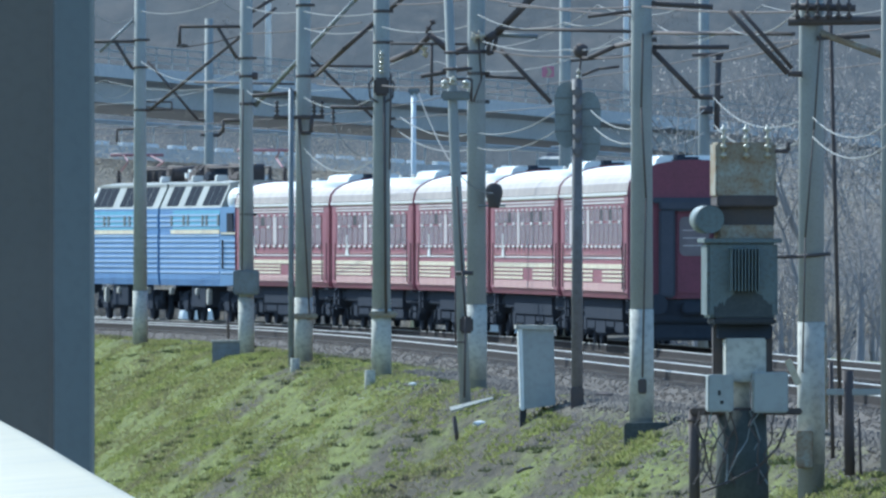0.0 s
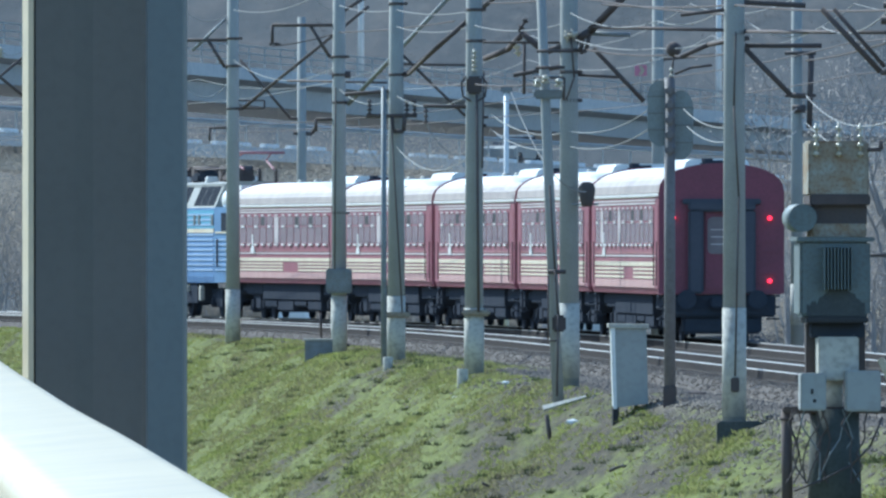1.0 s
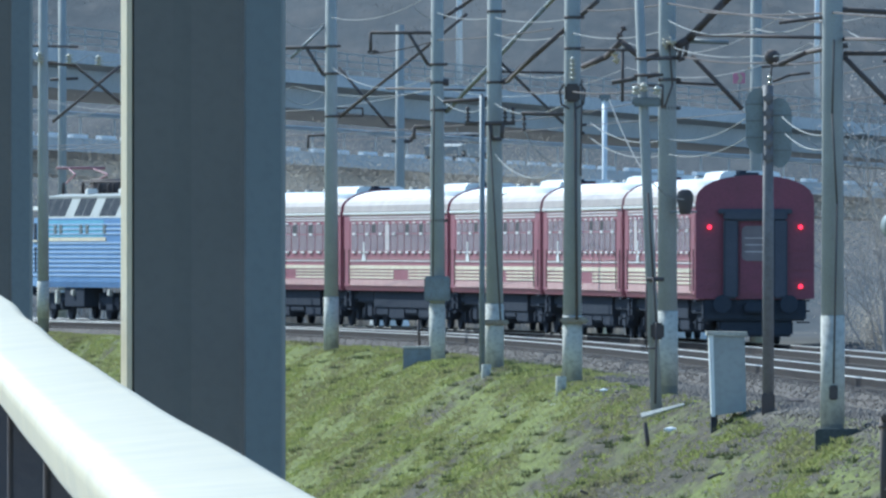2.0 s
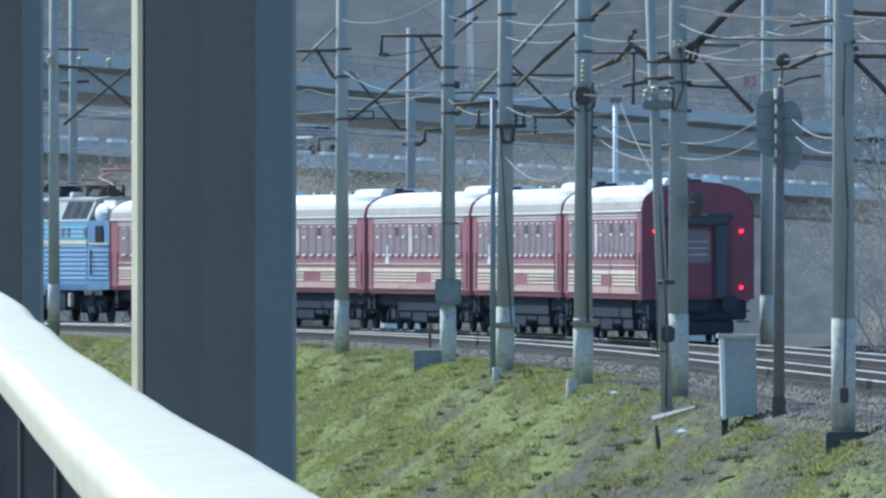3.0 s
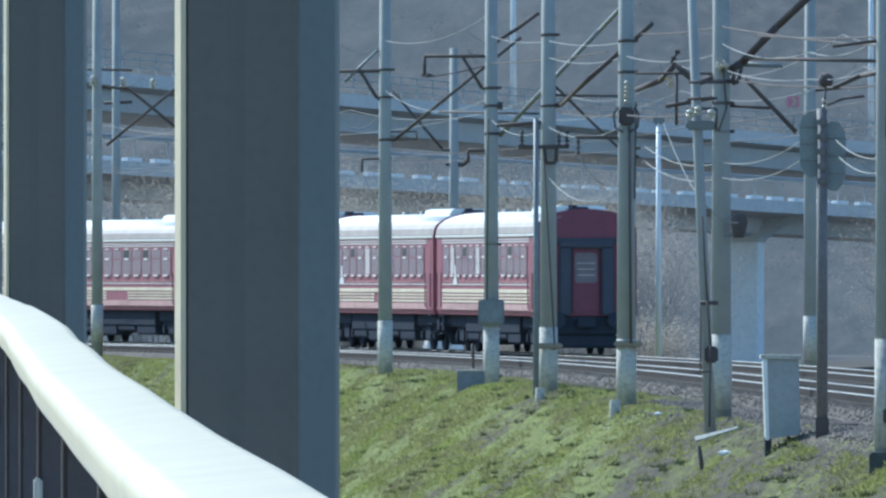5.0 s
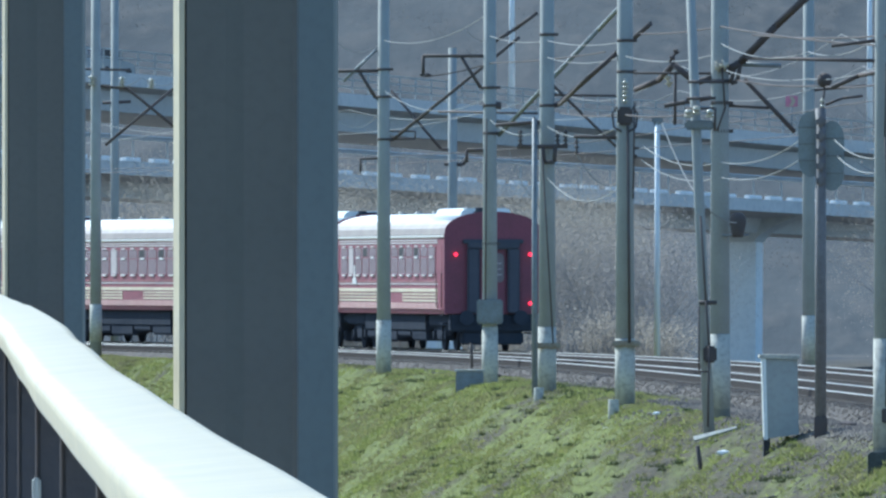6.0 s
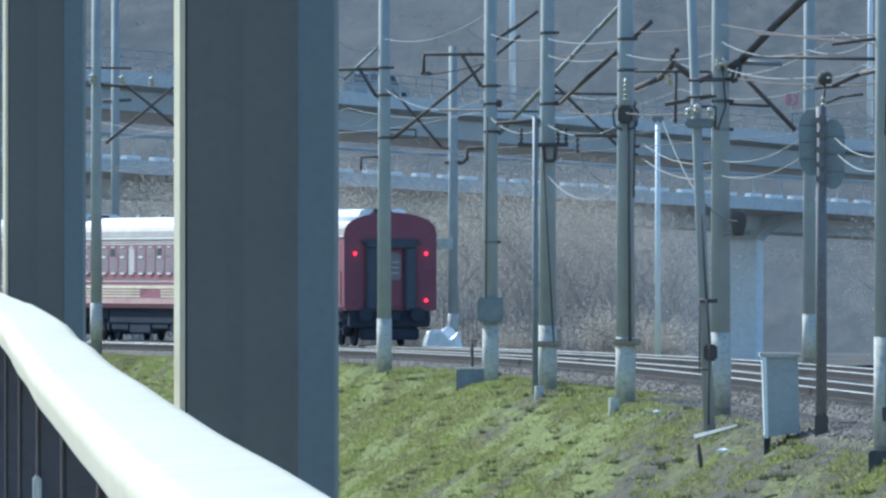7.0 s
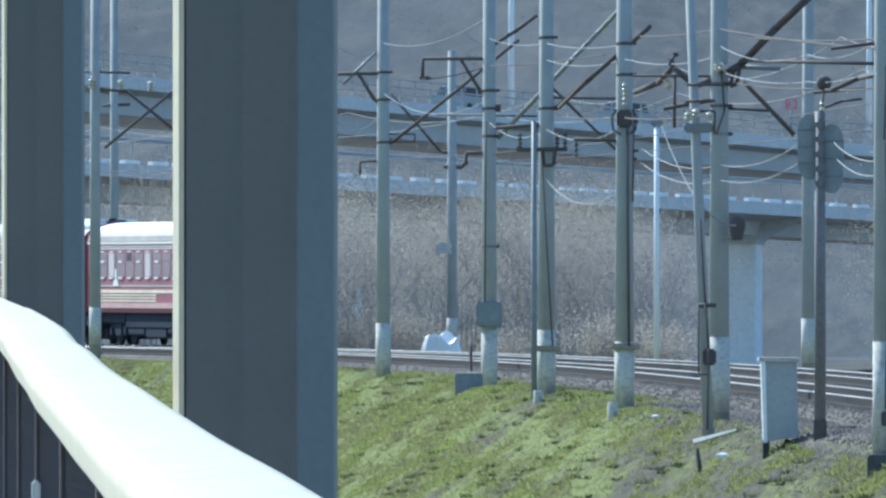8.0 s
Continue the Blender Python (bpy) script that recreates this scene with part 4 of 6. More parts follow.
    arm(p, [(-1.05, 305.00, 6.43), (0.74, 305.00, 6.42)], 0.025)
    arm(p, [(-0.22, 305.00, 6.40), (-0.23, 305.00, 5.40)], 0.03)
    arm(p, [(0.71, 304.70, 3.22), (1.24, 304.70, 3.23)], 0.02, STEEL_GREY)
    # round hooded lamp hanging beside the pole
    bm = bmesh.new()
    c = Vector((1.01, 304.60, 3.43)) - Vector(p.location)
    rings = [(-0.25, 0.1), (-0.2, 0.115), (-0.08, 0.145), (0.04, 0.168), (0.12, 0.165), (0.18, 0.14), (0.22, 0.1), (0.24, 0.05)]
    for (z0, r0), (z1, r1) in zip(rings, rings[1:]):
        rod(bm, c + Vector((0, 0, z0)), c + Vector((0, 0, z1)), r0, r1, n=18, caps=False)
    bmesh.ops.remove_doubles(bm, verts=bm.verts, dist=0.001)
    bmesh.ops.holes_fill(bm, edges=bm.edges)
    part("hooded_lamp", bm, STEEL_DARK, p, "dark round signal lamp hood")

    p = concrete_pole(3.32, 258.00, -0.39, white=1.766, r0=0.2, label="concrete catenary pole with a counterweight cable at its foot")
    for v in (6.47 + 0.39, 6.00 + 0.39, 5.70 + 0.39):
        band(p, v, 0.155)
    arm(p, [(3.17, 258.00, 6.51), (4.51, 258.00, 6.43)], 0.045)
    arm(p, [(2.42, 258.00, 6.27), (3.32, 258.00, 6.38)], 0.03, STEEL_BROWN)
    arm(p, [(2.43, 259.00, 5.58), (2.90, 259.00, 5.79), (3.32, 258.00, 5.85), (3.57, 258.00, 5.89)], 0.04)
    arm(p, [(3.52, 258.00, 6.00), (5.11, 225.00, 5.53)], 0.03, STEEL_BROWN)
    arm(p, [(3.50, 258.00, 5.76), (4.78, 258.00, 5.76)], 0.04, STEEL_BROWN)
    arm(p, [(3.51, 258.00, 5.70), (4.27, 258.00, 4.93), (4.51, 258.00, 4.92)], 0.045)
    arm(p, [(3.34, 257.70, 5.98), (3.31, 257.70, 4.75), (3.39, 257.70, 3.24), (3.33, 257.70, 0.24)], 0.016, STEEL_DARK, "cable")
    bm = bmesh.new()
    soft_box(bm, -0.06, 0.08, -0.3, -0.18, 0.359, 0.604, 0.02)
    part("counterweight", bm, STEEL_DARK, p)
    bm = bmesh.new()
    soft_box(bm, -0.3, 0.45, -0.62, -0.1, -0.75, -0.12, 0.03)
    part("footing", bm, FOOTING, p, "mossy concrete footing block")

    p = concrete_pole(5.13, 215.00, -0.55, white=1.928, r0=0.19, r1=0.15, label="concrete pole with flaking whitewash and a topped crossarm")
    arm(p, [(4.80, 214.70, 5.56), (6.16, 214.70, 5.58)], 0.06, STEEL_DARK, "crossarm")
    for k in range(6):
        insulator(p, Vector((4.92, 214.60, 5.59)) + Vector((0.145 * k, 0, 0)), 0.3, 0.05, mat=STEEL_DARK)
    arm(p, [(4.84, 214.80, 5.77), (5.74, 214.80, 5.75)], 0.05, STEEL_DARK)
    arm(p, [(3.98, 214.80, 5.72), (4.80, 214.80, 4.84), (5.00, 214.80, 4.83)], 0.04, STEEL_DARK)
    arm(p, [(4.15, 214.80, 5.72), (4.86, 214.80, 4.91)], 0.03, STEEL_DARK)
    arm(p, [(5.24, 214.80, 5.41), (6.16, 214.80, 5.08)], 0.05, RUSTY_PANEL)
    arm(p, [(5.20, 214.80, 5.33), (5.94, 214.80, 5.36)], 0.03, STEEL_DARK)
    arm(p, [(4.62, 214.80, 2.29), (4.92, 214.80, 2.29), (5.39, 214.80, 2.33)], 0.025, STEEL_DARK)
    arm(p, [(5.25, 214.70, 5.39), (5.16, 214.70, 4.06), (5.04, 214.70, 2.56), (5.00, 214.70, 0.68)], 0.012, STEEL_DARK, "cable")
    arm(p, [(5.32, 214.70, 1.34), (5.34, 214.70, -0.11)], 0.02, RUSTY_PANEL, "conduit")
    bm = bmesh.new()
    soft_box(bm, -0.22, 0.02, -0.35, -0.1, -0.1, 0.42, 0.02)
    part("footing", bm, RUSTY_PANEL, p, "rust-stained footing collar")
    for v in (0.89 + 0.55, 0.58 + 0.55, -0.18 + 0.55):
        band(p, v, 0.175, 0.04, STEEL_GREY)

    p = concrete_pole(6.16, 212.00, -0.39, white=0, r0=0.15, r1=0.13)
    p = concrete_pole(3.60, 455.00, -0.02, white=1.249, r0=0.2)
    arm(p, [(3.35, 455.00, 7.84), (5.26, 455.00, 8.01)], 0.04)
    p = concrete_pole(7.95, 470.00, 0.02, white=1.2, r0=0.19)
    arm(p, [(7.58, 469.70, 8.24), (8.53, 469.70, 8.24)], 0.06, STEEL_DARK, "crossarm")
    arm(p, [(8.39, 469.70, 8.19), (8.32, 469.70, 5.95)], 0.09, STEEL_DARK, "switch_rod")
    arm(p, [(7.58, 469.70, 6.95), (8.53, 469.70, 6.95)], 0.05)
    arm(p, [(7.81, 469.70, 6.55), (8.22, 469.70, 6.55)], 0.12)
    p = concrete_pole(-8.49, 560.00, 0.16, height=10.5, white=0.8, r0=0.19)
    arm(p, [(-10.72, 560.00, 9.12), (-8.90, 560.00, 6.99), (-8.45, 560.00, 6.97)], 0.05)
    arm(p, [(-8.79, 560.00, 6.46), (-8.12, 560.00, 6.42), (-7.95, 560.00, 6.72)], 0.07)
    bm = bmesh.new()
    soft_box(bm, -0.55, 0.0, -0.25, -0.2, 3.137, 3.526, 0.01)
    part("number_board", bm, WHITEWASH, p, "small white board")
    p = concrete_pole(-19.91, 520.00, 0.23, white=1.2, r0=0.2, label="concrete catenary pole with glass insulators on its arm")
    arm(p, [(-19.91, 520.00, 8.80), (-18.83, 520.00, 8.70), (-17.21, 520.00, 7.37)], 0.05)
    for u in (0, 1, 2):
        insulator(p, Vector((-20.01, 519.70, 8.80)) + Vector((u * 1.0, 0, -0.05 * u)), 0.36, 0.17)
    arm(p, [(-19.59, 520.00, 6.80), (-17.30, 520.00, 8.70)], 0.05, STEEL_BROWN)
    arm(p, [(-20.44, 520.00, 9.37), (-18.73, 520.00, 9.33)], 0.04)
    p = concrete_pole(-21.86, 590.00, 0.15, white=0.8, r0=0.17)
    arm(p, [(-22.33, 590.00, 9.00), (-21.25, 590.00, 9.05)], 0.06)

    # slender white lamp post behind the far track
    p = thing("lamp_post", (-0.96, 505.00, 0.00), "slender white steel lamp post", "lamp post")
    bm = bmesh.new()
    rod(bm, (0, 0, -0.6), (0, 0, 7.506), 0.1, 0.075, n=14)
    part("shaft", bm, ROOF_WHITE, p)
    bm = bmesh.new()
    soft_box(bm, -0.18, 0.2, -0.12, 0.12, 7.358, 7.617, 0.06)
    part("lamp_head", bm, STEEL_GREY, p)

    # leaning steel pole with an insulator box
    a, b = Vector((0.43, 296.00, -0.56)), Vector((0.04, 296.00, 8.67))
    p = thing("leaning_pole", a, "leaning grey steel pole with insulators and cable", "pole")
    bm = bmesh.new()
    rod(bm, (a - b).normalized() * 0.9, b - a, 0.115, 0.085, n=18)
    part("shaft", bm, CONCRETE, p)
    bm = bmesh.new()
    c = Vector((0.26, 295.80, 5.34)) - a
    soft_box(bm, c.x - 0.3, c.x + 0.28, -0.2, 0.16, c.z - 0.12, c.z + 0.06, 0.04)
    part("insulator_box", bm, STEEL_GREY, p)
    for at in ((0.04, 295.60, 5.46), (0.19, 295.60, 5.52), (0.45, 295.60, 5.46)):
        insulator(p, at, 0.16, 0.09, (0, -0.3, 1), PORCELAIN)
    arm(p, [(0.54, 295.80, 5.20), (0.55, 295.80, 5.63), (-0.04, 295.80, 5.63)], 0.025)
    arm(p, [(0.02, 295.80, 6.14), (0.71, 295.80, 6.14)], 0.03)
    arm(p, [(0.00, 295.80, 5.82), (0.56, 295.80, 5.83)], 0.03)
    arm(p, [(0.24, 295.80, 1.91), (0.58, 295.80, 1.91)], 0.04, STEEL_DARK, "clamp")
    arm(p, [(0.27, 295.70, 3.57), (0.37, 295.70, 1.95), (0.43, 295.70, 1.09), (0.41, 295.70, -0.47)], 0.02, STEEL_BROWN, "cable")
    bm = bmesh.new()
    c = Vector((0.45, 295.60, 0.93)) - a
    soft_box(bm, c.x - 0.13, c.x + 0.13, -0.3, -0.1, c.z - 0.17, c.z + 0.15, 0.04)
    part("cable_joint", bm, STEEL_BROWN, p, "rusty brown cable joint")
    arm(p, [(0.24, 295.70, 1.84), (0.24, 295.70, 0.59), (0.41, 295.70, 0.59)], 0.016, STEEL_BROWN, "cable")
    bm = bmesh.new()
    u, w = Vector((0.14, 295.00, -0.66)) - a, Vector((0.97, 295.00, -0.44)) - a
    soft_box(bm, 0, (w - u).length, -0.075, 0.075, -0.025, 0.025, 0.008)
    for v in bm.verts:
        v.co.y *= 1.0 - 0.6 * v.co.x / (w - u).length
    bm.transform(Matrix.Translation(u) @ Matrix.Rotation(-math.asin((w - u).z / (w - u).length), 4, "Y") @ Matrix.Rotation(radians(35), 4, "X"))
    plank = tagged(new("plank", finish("plank", bm, WHITEWASH)), "weathered pale plank lying at a pole's foot", "plank")
    plank.location = (a.x, a.y, lay(a.x, a.y) + 0.1)


def build_lineside():
    # signal mast seen from behind
    a = Vector((2.45, 282.00, -0.36))
    p = thing("railway_signal", a, "dark steel signal mast with twin oval boards from behind", "railway signal")
    bm = bmesh.new()
    rod(bm, (0, 0, -0.5), (0, 0, 5.843), 0.105, 0.095, n=18)
    part("mast", bm, MAST_PAINT, p)
    for side in (0, 1):
        bm = bmesh.new()
        cx = (-0.186, 0.206)[side]
        h0, h1, r = (4.584, 4.336)[side], (5.802, 5.616)[side], 0.227
        outline = [(cx + r * math.cos(radians(q)), (h1 - r * 1.5 if q <= 180 else h0 + r * 1.6) + r * (1.5 if q <= 180 else 1.6) * math.sin(radians(q))) for q in range(0, 360, 15)]
        prism(bm, outline, 0.1, 0.14)
        part("backboard", bm, SIGNAL_PAINT, p)
        for z in (0.25, 0.5, 0.75):
            bm = bmesh.new()
            box(bm, cx - r * 0.98, cx + r * 0.98, 0.085, 0.105, h0 + (h1 - h0) * z - 0.008, h0 + (h1 - h0) * z + 0.008)
            part("stiffener", bm, MAST_PAINT, p)
    bm = bmesh.new()
    for k in range(5):
        soft_box(bm, -0.085, 0.095, -0.16, 0.1, 4.418 + k * 0.27, 4.418 + k * 0.27 + 0.2, 0.05)
    part("lamp_housing", bm, MAST_PAINT, p, "stacked brown-grey lamp housings")
    insulator(p, Vector((2.48, 282.00, 5.48)), 0.2, 0.05)
    bm = bmesh.new()
    bmesh.ops.create_icosphere(bm, subdivisions=2, radius=0.145, matrix=Matrix.Translation(Vector((2.52, 282.00, 6.00)) - a))
    for f in bm.faces:
        f.smooth = True
    part("bell", bm, STEEL_DARK, p)
    arm(p, [(2.48, 282.00, 5.48), (2.52, 282.00, 5.86)], 0.02)
    arm(p, [(2.54, 282.00, 5.55), (2.85, 282.00, 5.67), (3.22, 282.00, 5.71)], 0.025)
    bm = bmesh.new()
    soft_box(bm, -0.12, 0.12, -0.12, 0.12, -0.2, 0.22, 0.02)
    part("mast_foot", bm, STEEL_DARK, p)

    # relay cabinet; its sunlit left edge is put in as white paint
    a = Vector((1.73, 284.00, -0.59))
    p = thing("relay_cabinet", a, "grey steel relay cabinet on the bank, sunlit edge painted white", "relay cabinet")
    p.rotation_euler = (0, 0, radians(1.5))
    bm = bmesh.new()
    prism(bm, [(-0.27, 0.02), (0.33, 0.1), (0.3, 1.5), (-0.33, 1.5)], -0.25, 0.45)
    bmesh.ops.bevel(bm, geom=bm.edges[:], offset=0.015, segments=1)
    part("body", bm, CABINET, p)
    bm = bmesh.new()
    prism(bm, [(-0.31, 0.0), (-0.24, 0.0), (-0.28, 1.5), (-0.36, 1.5)], -0.27, 0.3)
    part("door", bm, ROOF_WHITE, p, "cabinet edge painted white as sunlit")
    bm = bmesh.new()
    prism(bm, [(-0.4, 1.5), (0.36, 1.48), (0.34, 1.56), (-0.4, 1.57)], -0.3, 0.5)
    part("roof", bm, WHITEWASH, p)
    for x in (-0.32, 0.24):
        bm = bmesh.new()
        soft_box(bm, x, x + 0.12, -0.2, 0.3, -0.35, 0.06, 0.01)
        part("leg", bm, RUBBER, p)

    # small concrete trunking box and marker posts
    a = Vector((-5.65, 402.00, -0.50))
    p = thing("cable_trunk_box", a, "low pale concrete cable box", "cable box")
    bm = bmesh.new()
    soft_box(bm, -0.36, 0.36, -0.3, 0.5, -0.3, 0.42, 0.02)
    part("body", bm, STEEL_GREY, p)
    bm = bmesh.new()
    soft_box(bm, -0.39, 0.38, -0.33, 0.53, 0.42, 0.47, 0.01)
    part("lid", bm, WHITEWASH, p)
    arm(p, [(-5.59, 402.00, 0.00), (-5.61, 402.00, 0.65)], 0.04, STEEL_DARK, "post")
    for n, (at, h, r) in enumerate((((-1.56, 330.00, -0.45), 0.3, 0.12), ((-3.52, 368.00, -0.49), 0.25, 0.12))):
        bm = bmesh.new()
        rod(bm, (0, 0, -0.4), (0, 0, h), r, r * 0.95, n=14)
        bmesh.ops.bevel(bm, geom=[e for e in bm.edges if e.verts[0].co.z > h - 0.01 and e.verts[1].co.z > h - 0.01], offset=0.02, segments=2)
        ob = tagged(new("marker_stub", finish("marker_stub", bm, WHITEWASH)), "short whitewashed concrete marker stub", "marker post", "marker stubs")
        ob.location = (at[0], at[1], lay(at[0], at[1]) + 0.05)
    bm = bmesh.new()
    rod(bm, (0, 0, -1.0), (0, 0, 6.7), 0.075, 0.06, n=12)
    ob = tagged(new("cable_post", finish("cable_post", bm, STEEL_GREY)), "thin grey steel cable post", "post")
    ob.location = (-3.65, 371.00, -0.51)
    bm = bmesh.new()
    rod(bm, (0, 0, -0.3), (-0.1, 0, 0.32), 0.045, n=8)
    ob = tagged(new("tilted_stake", finish("tilted_stake", bm, STEEL_DARK)), "short dark tilted stake in the grass", "stake")
    ob.location = (0.30, 290.00, lay(0.30, 290.00) + 0.1)
    for at, size in (((0.70, 290.00, -1.10), 0.16), ((-0.63, 320.00, -0.37), 0.1), ((-1.71, 325.00, -0.34), 0.07), ((2.99, 288.00, -0.21), 0.22)):
        bm = bmesh.new()
        bmesh.ops.create_icosphere(bm, subdivisions=1, radius=size, matrix=Matrix.Diagonal((1, 0.8, 0.4, 1)))
        for v in bm.verts:
            v.co *= 1 + 0.3 * noise.noise(v.co * 9)
        dark = size > 0.2
        ob = tagged(new("loose_slab" if not dark else "scrap_plate", finish("loose_slab", bm, STEEL_DARK if dark else ROOF_WHITE)), "dark scrap plate lying on gravel" if dark else "small pale slab lying in the grass", "debris")
        ob.location = (at[0], at[1], lay(at[0], at[1]) + 0.02)

    for at, long, tilt in (((-0.18, 276.00, -1.51), 0.2, 20), ((1.44, 270.00, -1.17), 0.16, -15), ((-0.88, 285.00, -1.89), 0.14, 35)):
        bm = bmesh.new()
        tube(bm, [Vector((-long, 0, 0)), Vector((0.02, 0.02, 0.03)), Vector((long, 0, 0.01))], 0.028, n=6)
        ob = tagged(new("stick", finish("stick", bm, STEEL_DARK)), "short dark stick lying on the grass", "stick", "sticks on the bank")
        ob.location = (at[0], at[1], lay(at[0], at[1]) + 0.05)
        ob.rotation_euler = (0, radians(tilt), 0)
    bm = bmesh.new()
    soft_box(bm, -0.34, 0.34, -0.2, 0.2, -0.06, 0.07, 0.02)
    ob = tagged(new("scrap_slab", finish("scrap_slab", bm, FOOTING)), "dark concrete slab lying by the transformer", "slab")
    ob.location = (4.22, 203.00, lay(4.22, 203.00) + 0.05)
    # unidentified white shape, its height set to fit the camera's view
    base = lay(-8.73, 552.00)
    bm = bmesh.new()
    bmesh.ops.create_icosphere(bm, subdivisions=4, radius=1.0, matrix=Matrix.Diagonal((0.62, 0.5, 0.62 - base, 1)))
    for v in bm.verts:
        fold = 1 + 0.22 * noise.noise((v.co.x * 3.1, v.co.y * 3.1, v.co.z * 1.2)) + 0.06 * noise.noise(v.co * 9)
        crest = (0.6 - base) * (0.82 + 0.3 * noise.noise((v.co.x * 2.3, v.co.y * 2.3, 4.0)))
        v.co.x, v.co.y, v.co.z = v.co.x * fold * 1.25, v.co.y * fold, min(max(v.co.z * 1.3, -0.15), crest)
    ob = tagged(new("covered_heap", finish("covered_heap", bm, ROOF_WHITE)), "unidentified white shape beside a pole", "heap")
    ob.location = (-8.73, 552.00, base)

    # pole-mounted transformer station
    a = Vector((4.04, 210.00, -0.75))
    p = thing("transformer_station", a, "grey-green transformer with rusty cabinet on a steel stand", "transformer")
    p.rotation_euler = (0, 0, radians(6))

    def block(name, u0, u1, v0, v1, y0, y1, mat, label="", parent=None, r=0.02):
        bm = bmesh.new()
        soft_box(bm, (u0 - 1310) * 0.00769, (u1 - 1310) * 0.00769, y0, y1, (850 - v1) * 0.00769, (850 - v0) * 0.00769, r)
        return part(name, bm, mat, parent or p, label)

    tank = block("tank", 1246, 1372, 428, 562, -0.35, 0.35, TANK_GREEN, "grey-green oil tank", r=0.04)
    block("tank_lid", 1240, 1378, 422, 430, -0.4, 0.4, TANK_GREEN, parent=tank, r=0.01)
    for k in range(9):
        block("cooling_fin", 1286 + k * 6, 1288.5 + k * 6, 440, 515, -0.55, -0.34, TANK_GREEN, parent=tank, r=0.004)
    bm = bmesh.new()
    edge = [(-0.4 + 0.02 * k, 2.38 + 0.3 * math.exp(-((k - 22) / 11.0) ** 2) + 0.07 * noise.noise((k * 0.35, 2.0, 4.0)) + 0.05 * noise.noise((k * 0.9, 7.0, 1.0))) for k in range(41)]
    prism(bm, [(0.4, 2.22), (-0.4, 2.22)] + edge, -0.356, -0.349)
    part("oil_stain", bm, OIL, tank, "black oil stain")
    block("base_frame", 1258, 1368, 562, 574, -0.38, 0.38, RUBBER)
    for u in (1264, 1352):
        block("stand_leg", u, u + 18, 574, 722, 0.1, 0.28, STEEL_DARK)
    block("stand_brace", 1264, 1370, 640, 650, 0.28, 0.32, STEEL_DARK)
    # added dark block standing for the shaded gap below the tank
    block("drip_tray", 1270, 1366, 574, 600, -0.1, 0.3, UNDERFRAME)
    block("pale_box", 1280, 1352, 598, 676, -0.3, 0.08, WHITEWASH, "dirty whitewashed box")
    upper = block("upper_cabinet", 1262, 1370, 252, 350, -0.3, 0.35, RUSTY_PANEL, "rust-streaked upper cabinet", r=0.03)
    block("cabinet_rail", 1264, 1372, 346, 366, -0.33, 0.38, STEEL_BROWN)
    block("neck", 1270, 1368, 364, 402, -0.2, 0.3, STEEL_DARK)
    block("neck_plate", 1268, 1366, 398, 424, -0.26, 0.3, RUSTY_PANEL)
    block("conservator_bracket", 1250, 1272, 380, 400, -0.2, 0.1, STEEL_DARK)
    bm = bmesh.new()
    rod(bm, ((1250 - 1310) * 0.00769, -0.45, 3.55), ((1250 - 1310) * 0.00769, 0.35, 3.55), 0.19, n=22)
    part("conservator", bm, TANK_GREEN, p, "round oil conservator drum")
    for u in (1276, 1316, 1354):
        insulator(p, Vector((a.x + (u - 1310) * 0.00769, a.y - 0.32, a.z + 4.38)), 0.46, 0.055, mat=PORCELAIN, parent=upper)
    arm(p, [(4.47, 209.60, 3.73), (4.65, 209.60, 3.73), (4.65, 209.60, 3.85)], 0.03, STEEL_BROWN)
    meter = block("meter_box", 1244, 1290, 662, 728, -0.55, -0.3, CABINET, "pale meter box with dark marks")
    block("meter_mark", 1262, 1267, 690, 699, -0.556, -0.549, RUBBER, parent=meter, r=0.002)
    block("meter_mark", 1266, 1272, 708, 714, -0.556, -0.549, RUBBER, parent=meter, r=0.002)
    block("control_box", 1326, 1388, 658, 730, -0.5, -0.25, CABINET, "plain pale control box")
    bm = bmesh.new()
    rod(bm, (-0.02, 0.05, 1.45), (-0.02, 0.05, 0.9), 0.17, n=18)
    part("pipe", bm, WHITEWASH, p)
    bm = bmesh.new()
    rod(bm, (0.03, 0.0, -0.6), (0.03, 0.0, 0.95), 0.38, 0.33, n=20)
    part("plinth", bm, FOOTING, p, "dark round concrete plinth")
    block("cross_beam", 1218, 1418, 722, 734, -0.2, 0.0, STEEL_DARK)
    bm = bmesh.new()
    rod(bm, ((1228 - 1310) * 0.00769, -0.1, -0.6), ((1226 - 1310) * 0.00769, -0.1, 0.95), 0.075, n=12)
    rod(bm, ((1226 - 1310) * 0.00769, -0.1, 0.8), ((1226 - 1310) * 0.00769, -0.1, 0.84), 0.1, n=12)
    part("leg", bm, STEEL_DARK, p)
    rng = random.Random(5)
    for k in range(14):
        x0 = rng.uniform(-0.6, 0.5)
        pts = [Vector((x0, -0.25 - rng.random() * 0.2, 0.95))]
        for q in range(5):
            pts.append(pts[-1] + Vector((rng.uniform(-0.14, 0.14), rng.uniform(-0.05, 0.05), -0.2)))
        bm = bmesh.new()
        tube(bm, pts, 0.012, n=6)
        part("cable", bm, STEEL_DARK if k % 5 else STEEL_GREY, p)
    bm = bmesh.new()
    tube(bm, [Vector((0.62, -0.5, 0.85)), Vector((0.45, -0.5, 0.45)), Vector((0.2, -0.5, 0.2)), Vector((-0.2, -0.55, 0.0)), Vector((-0.6, -0.6, -0.15))], 0.016, n=8)
    part("hose", bm, STEEL_DARK, p)
    # brown rod, railing and dark post beside the pole
    a = Vector((5.56, 216.00, 0.67))
    bm = bmesh.new()
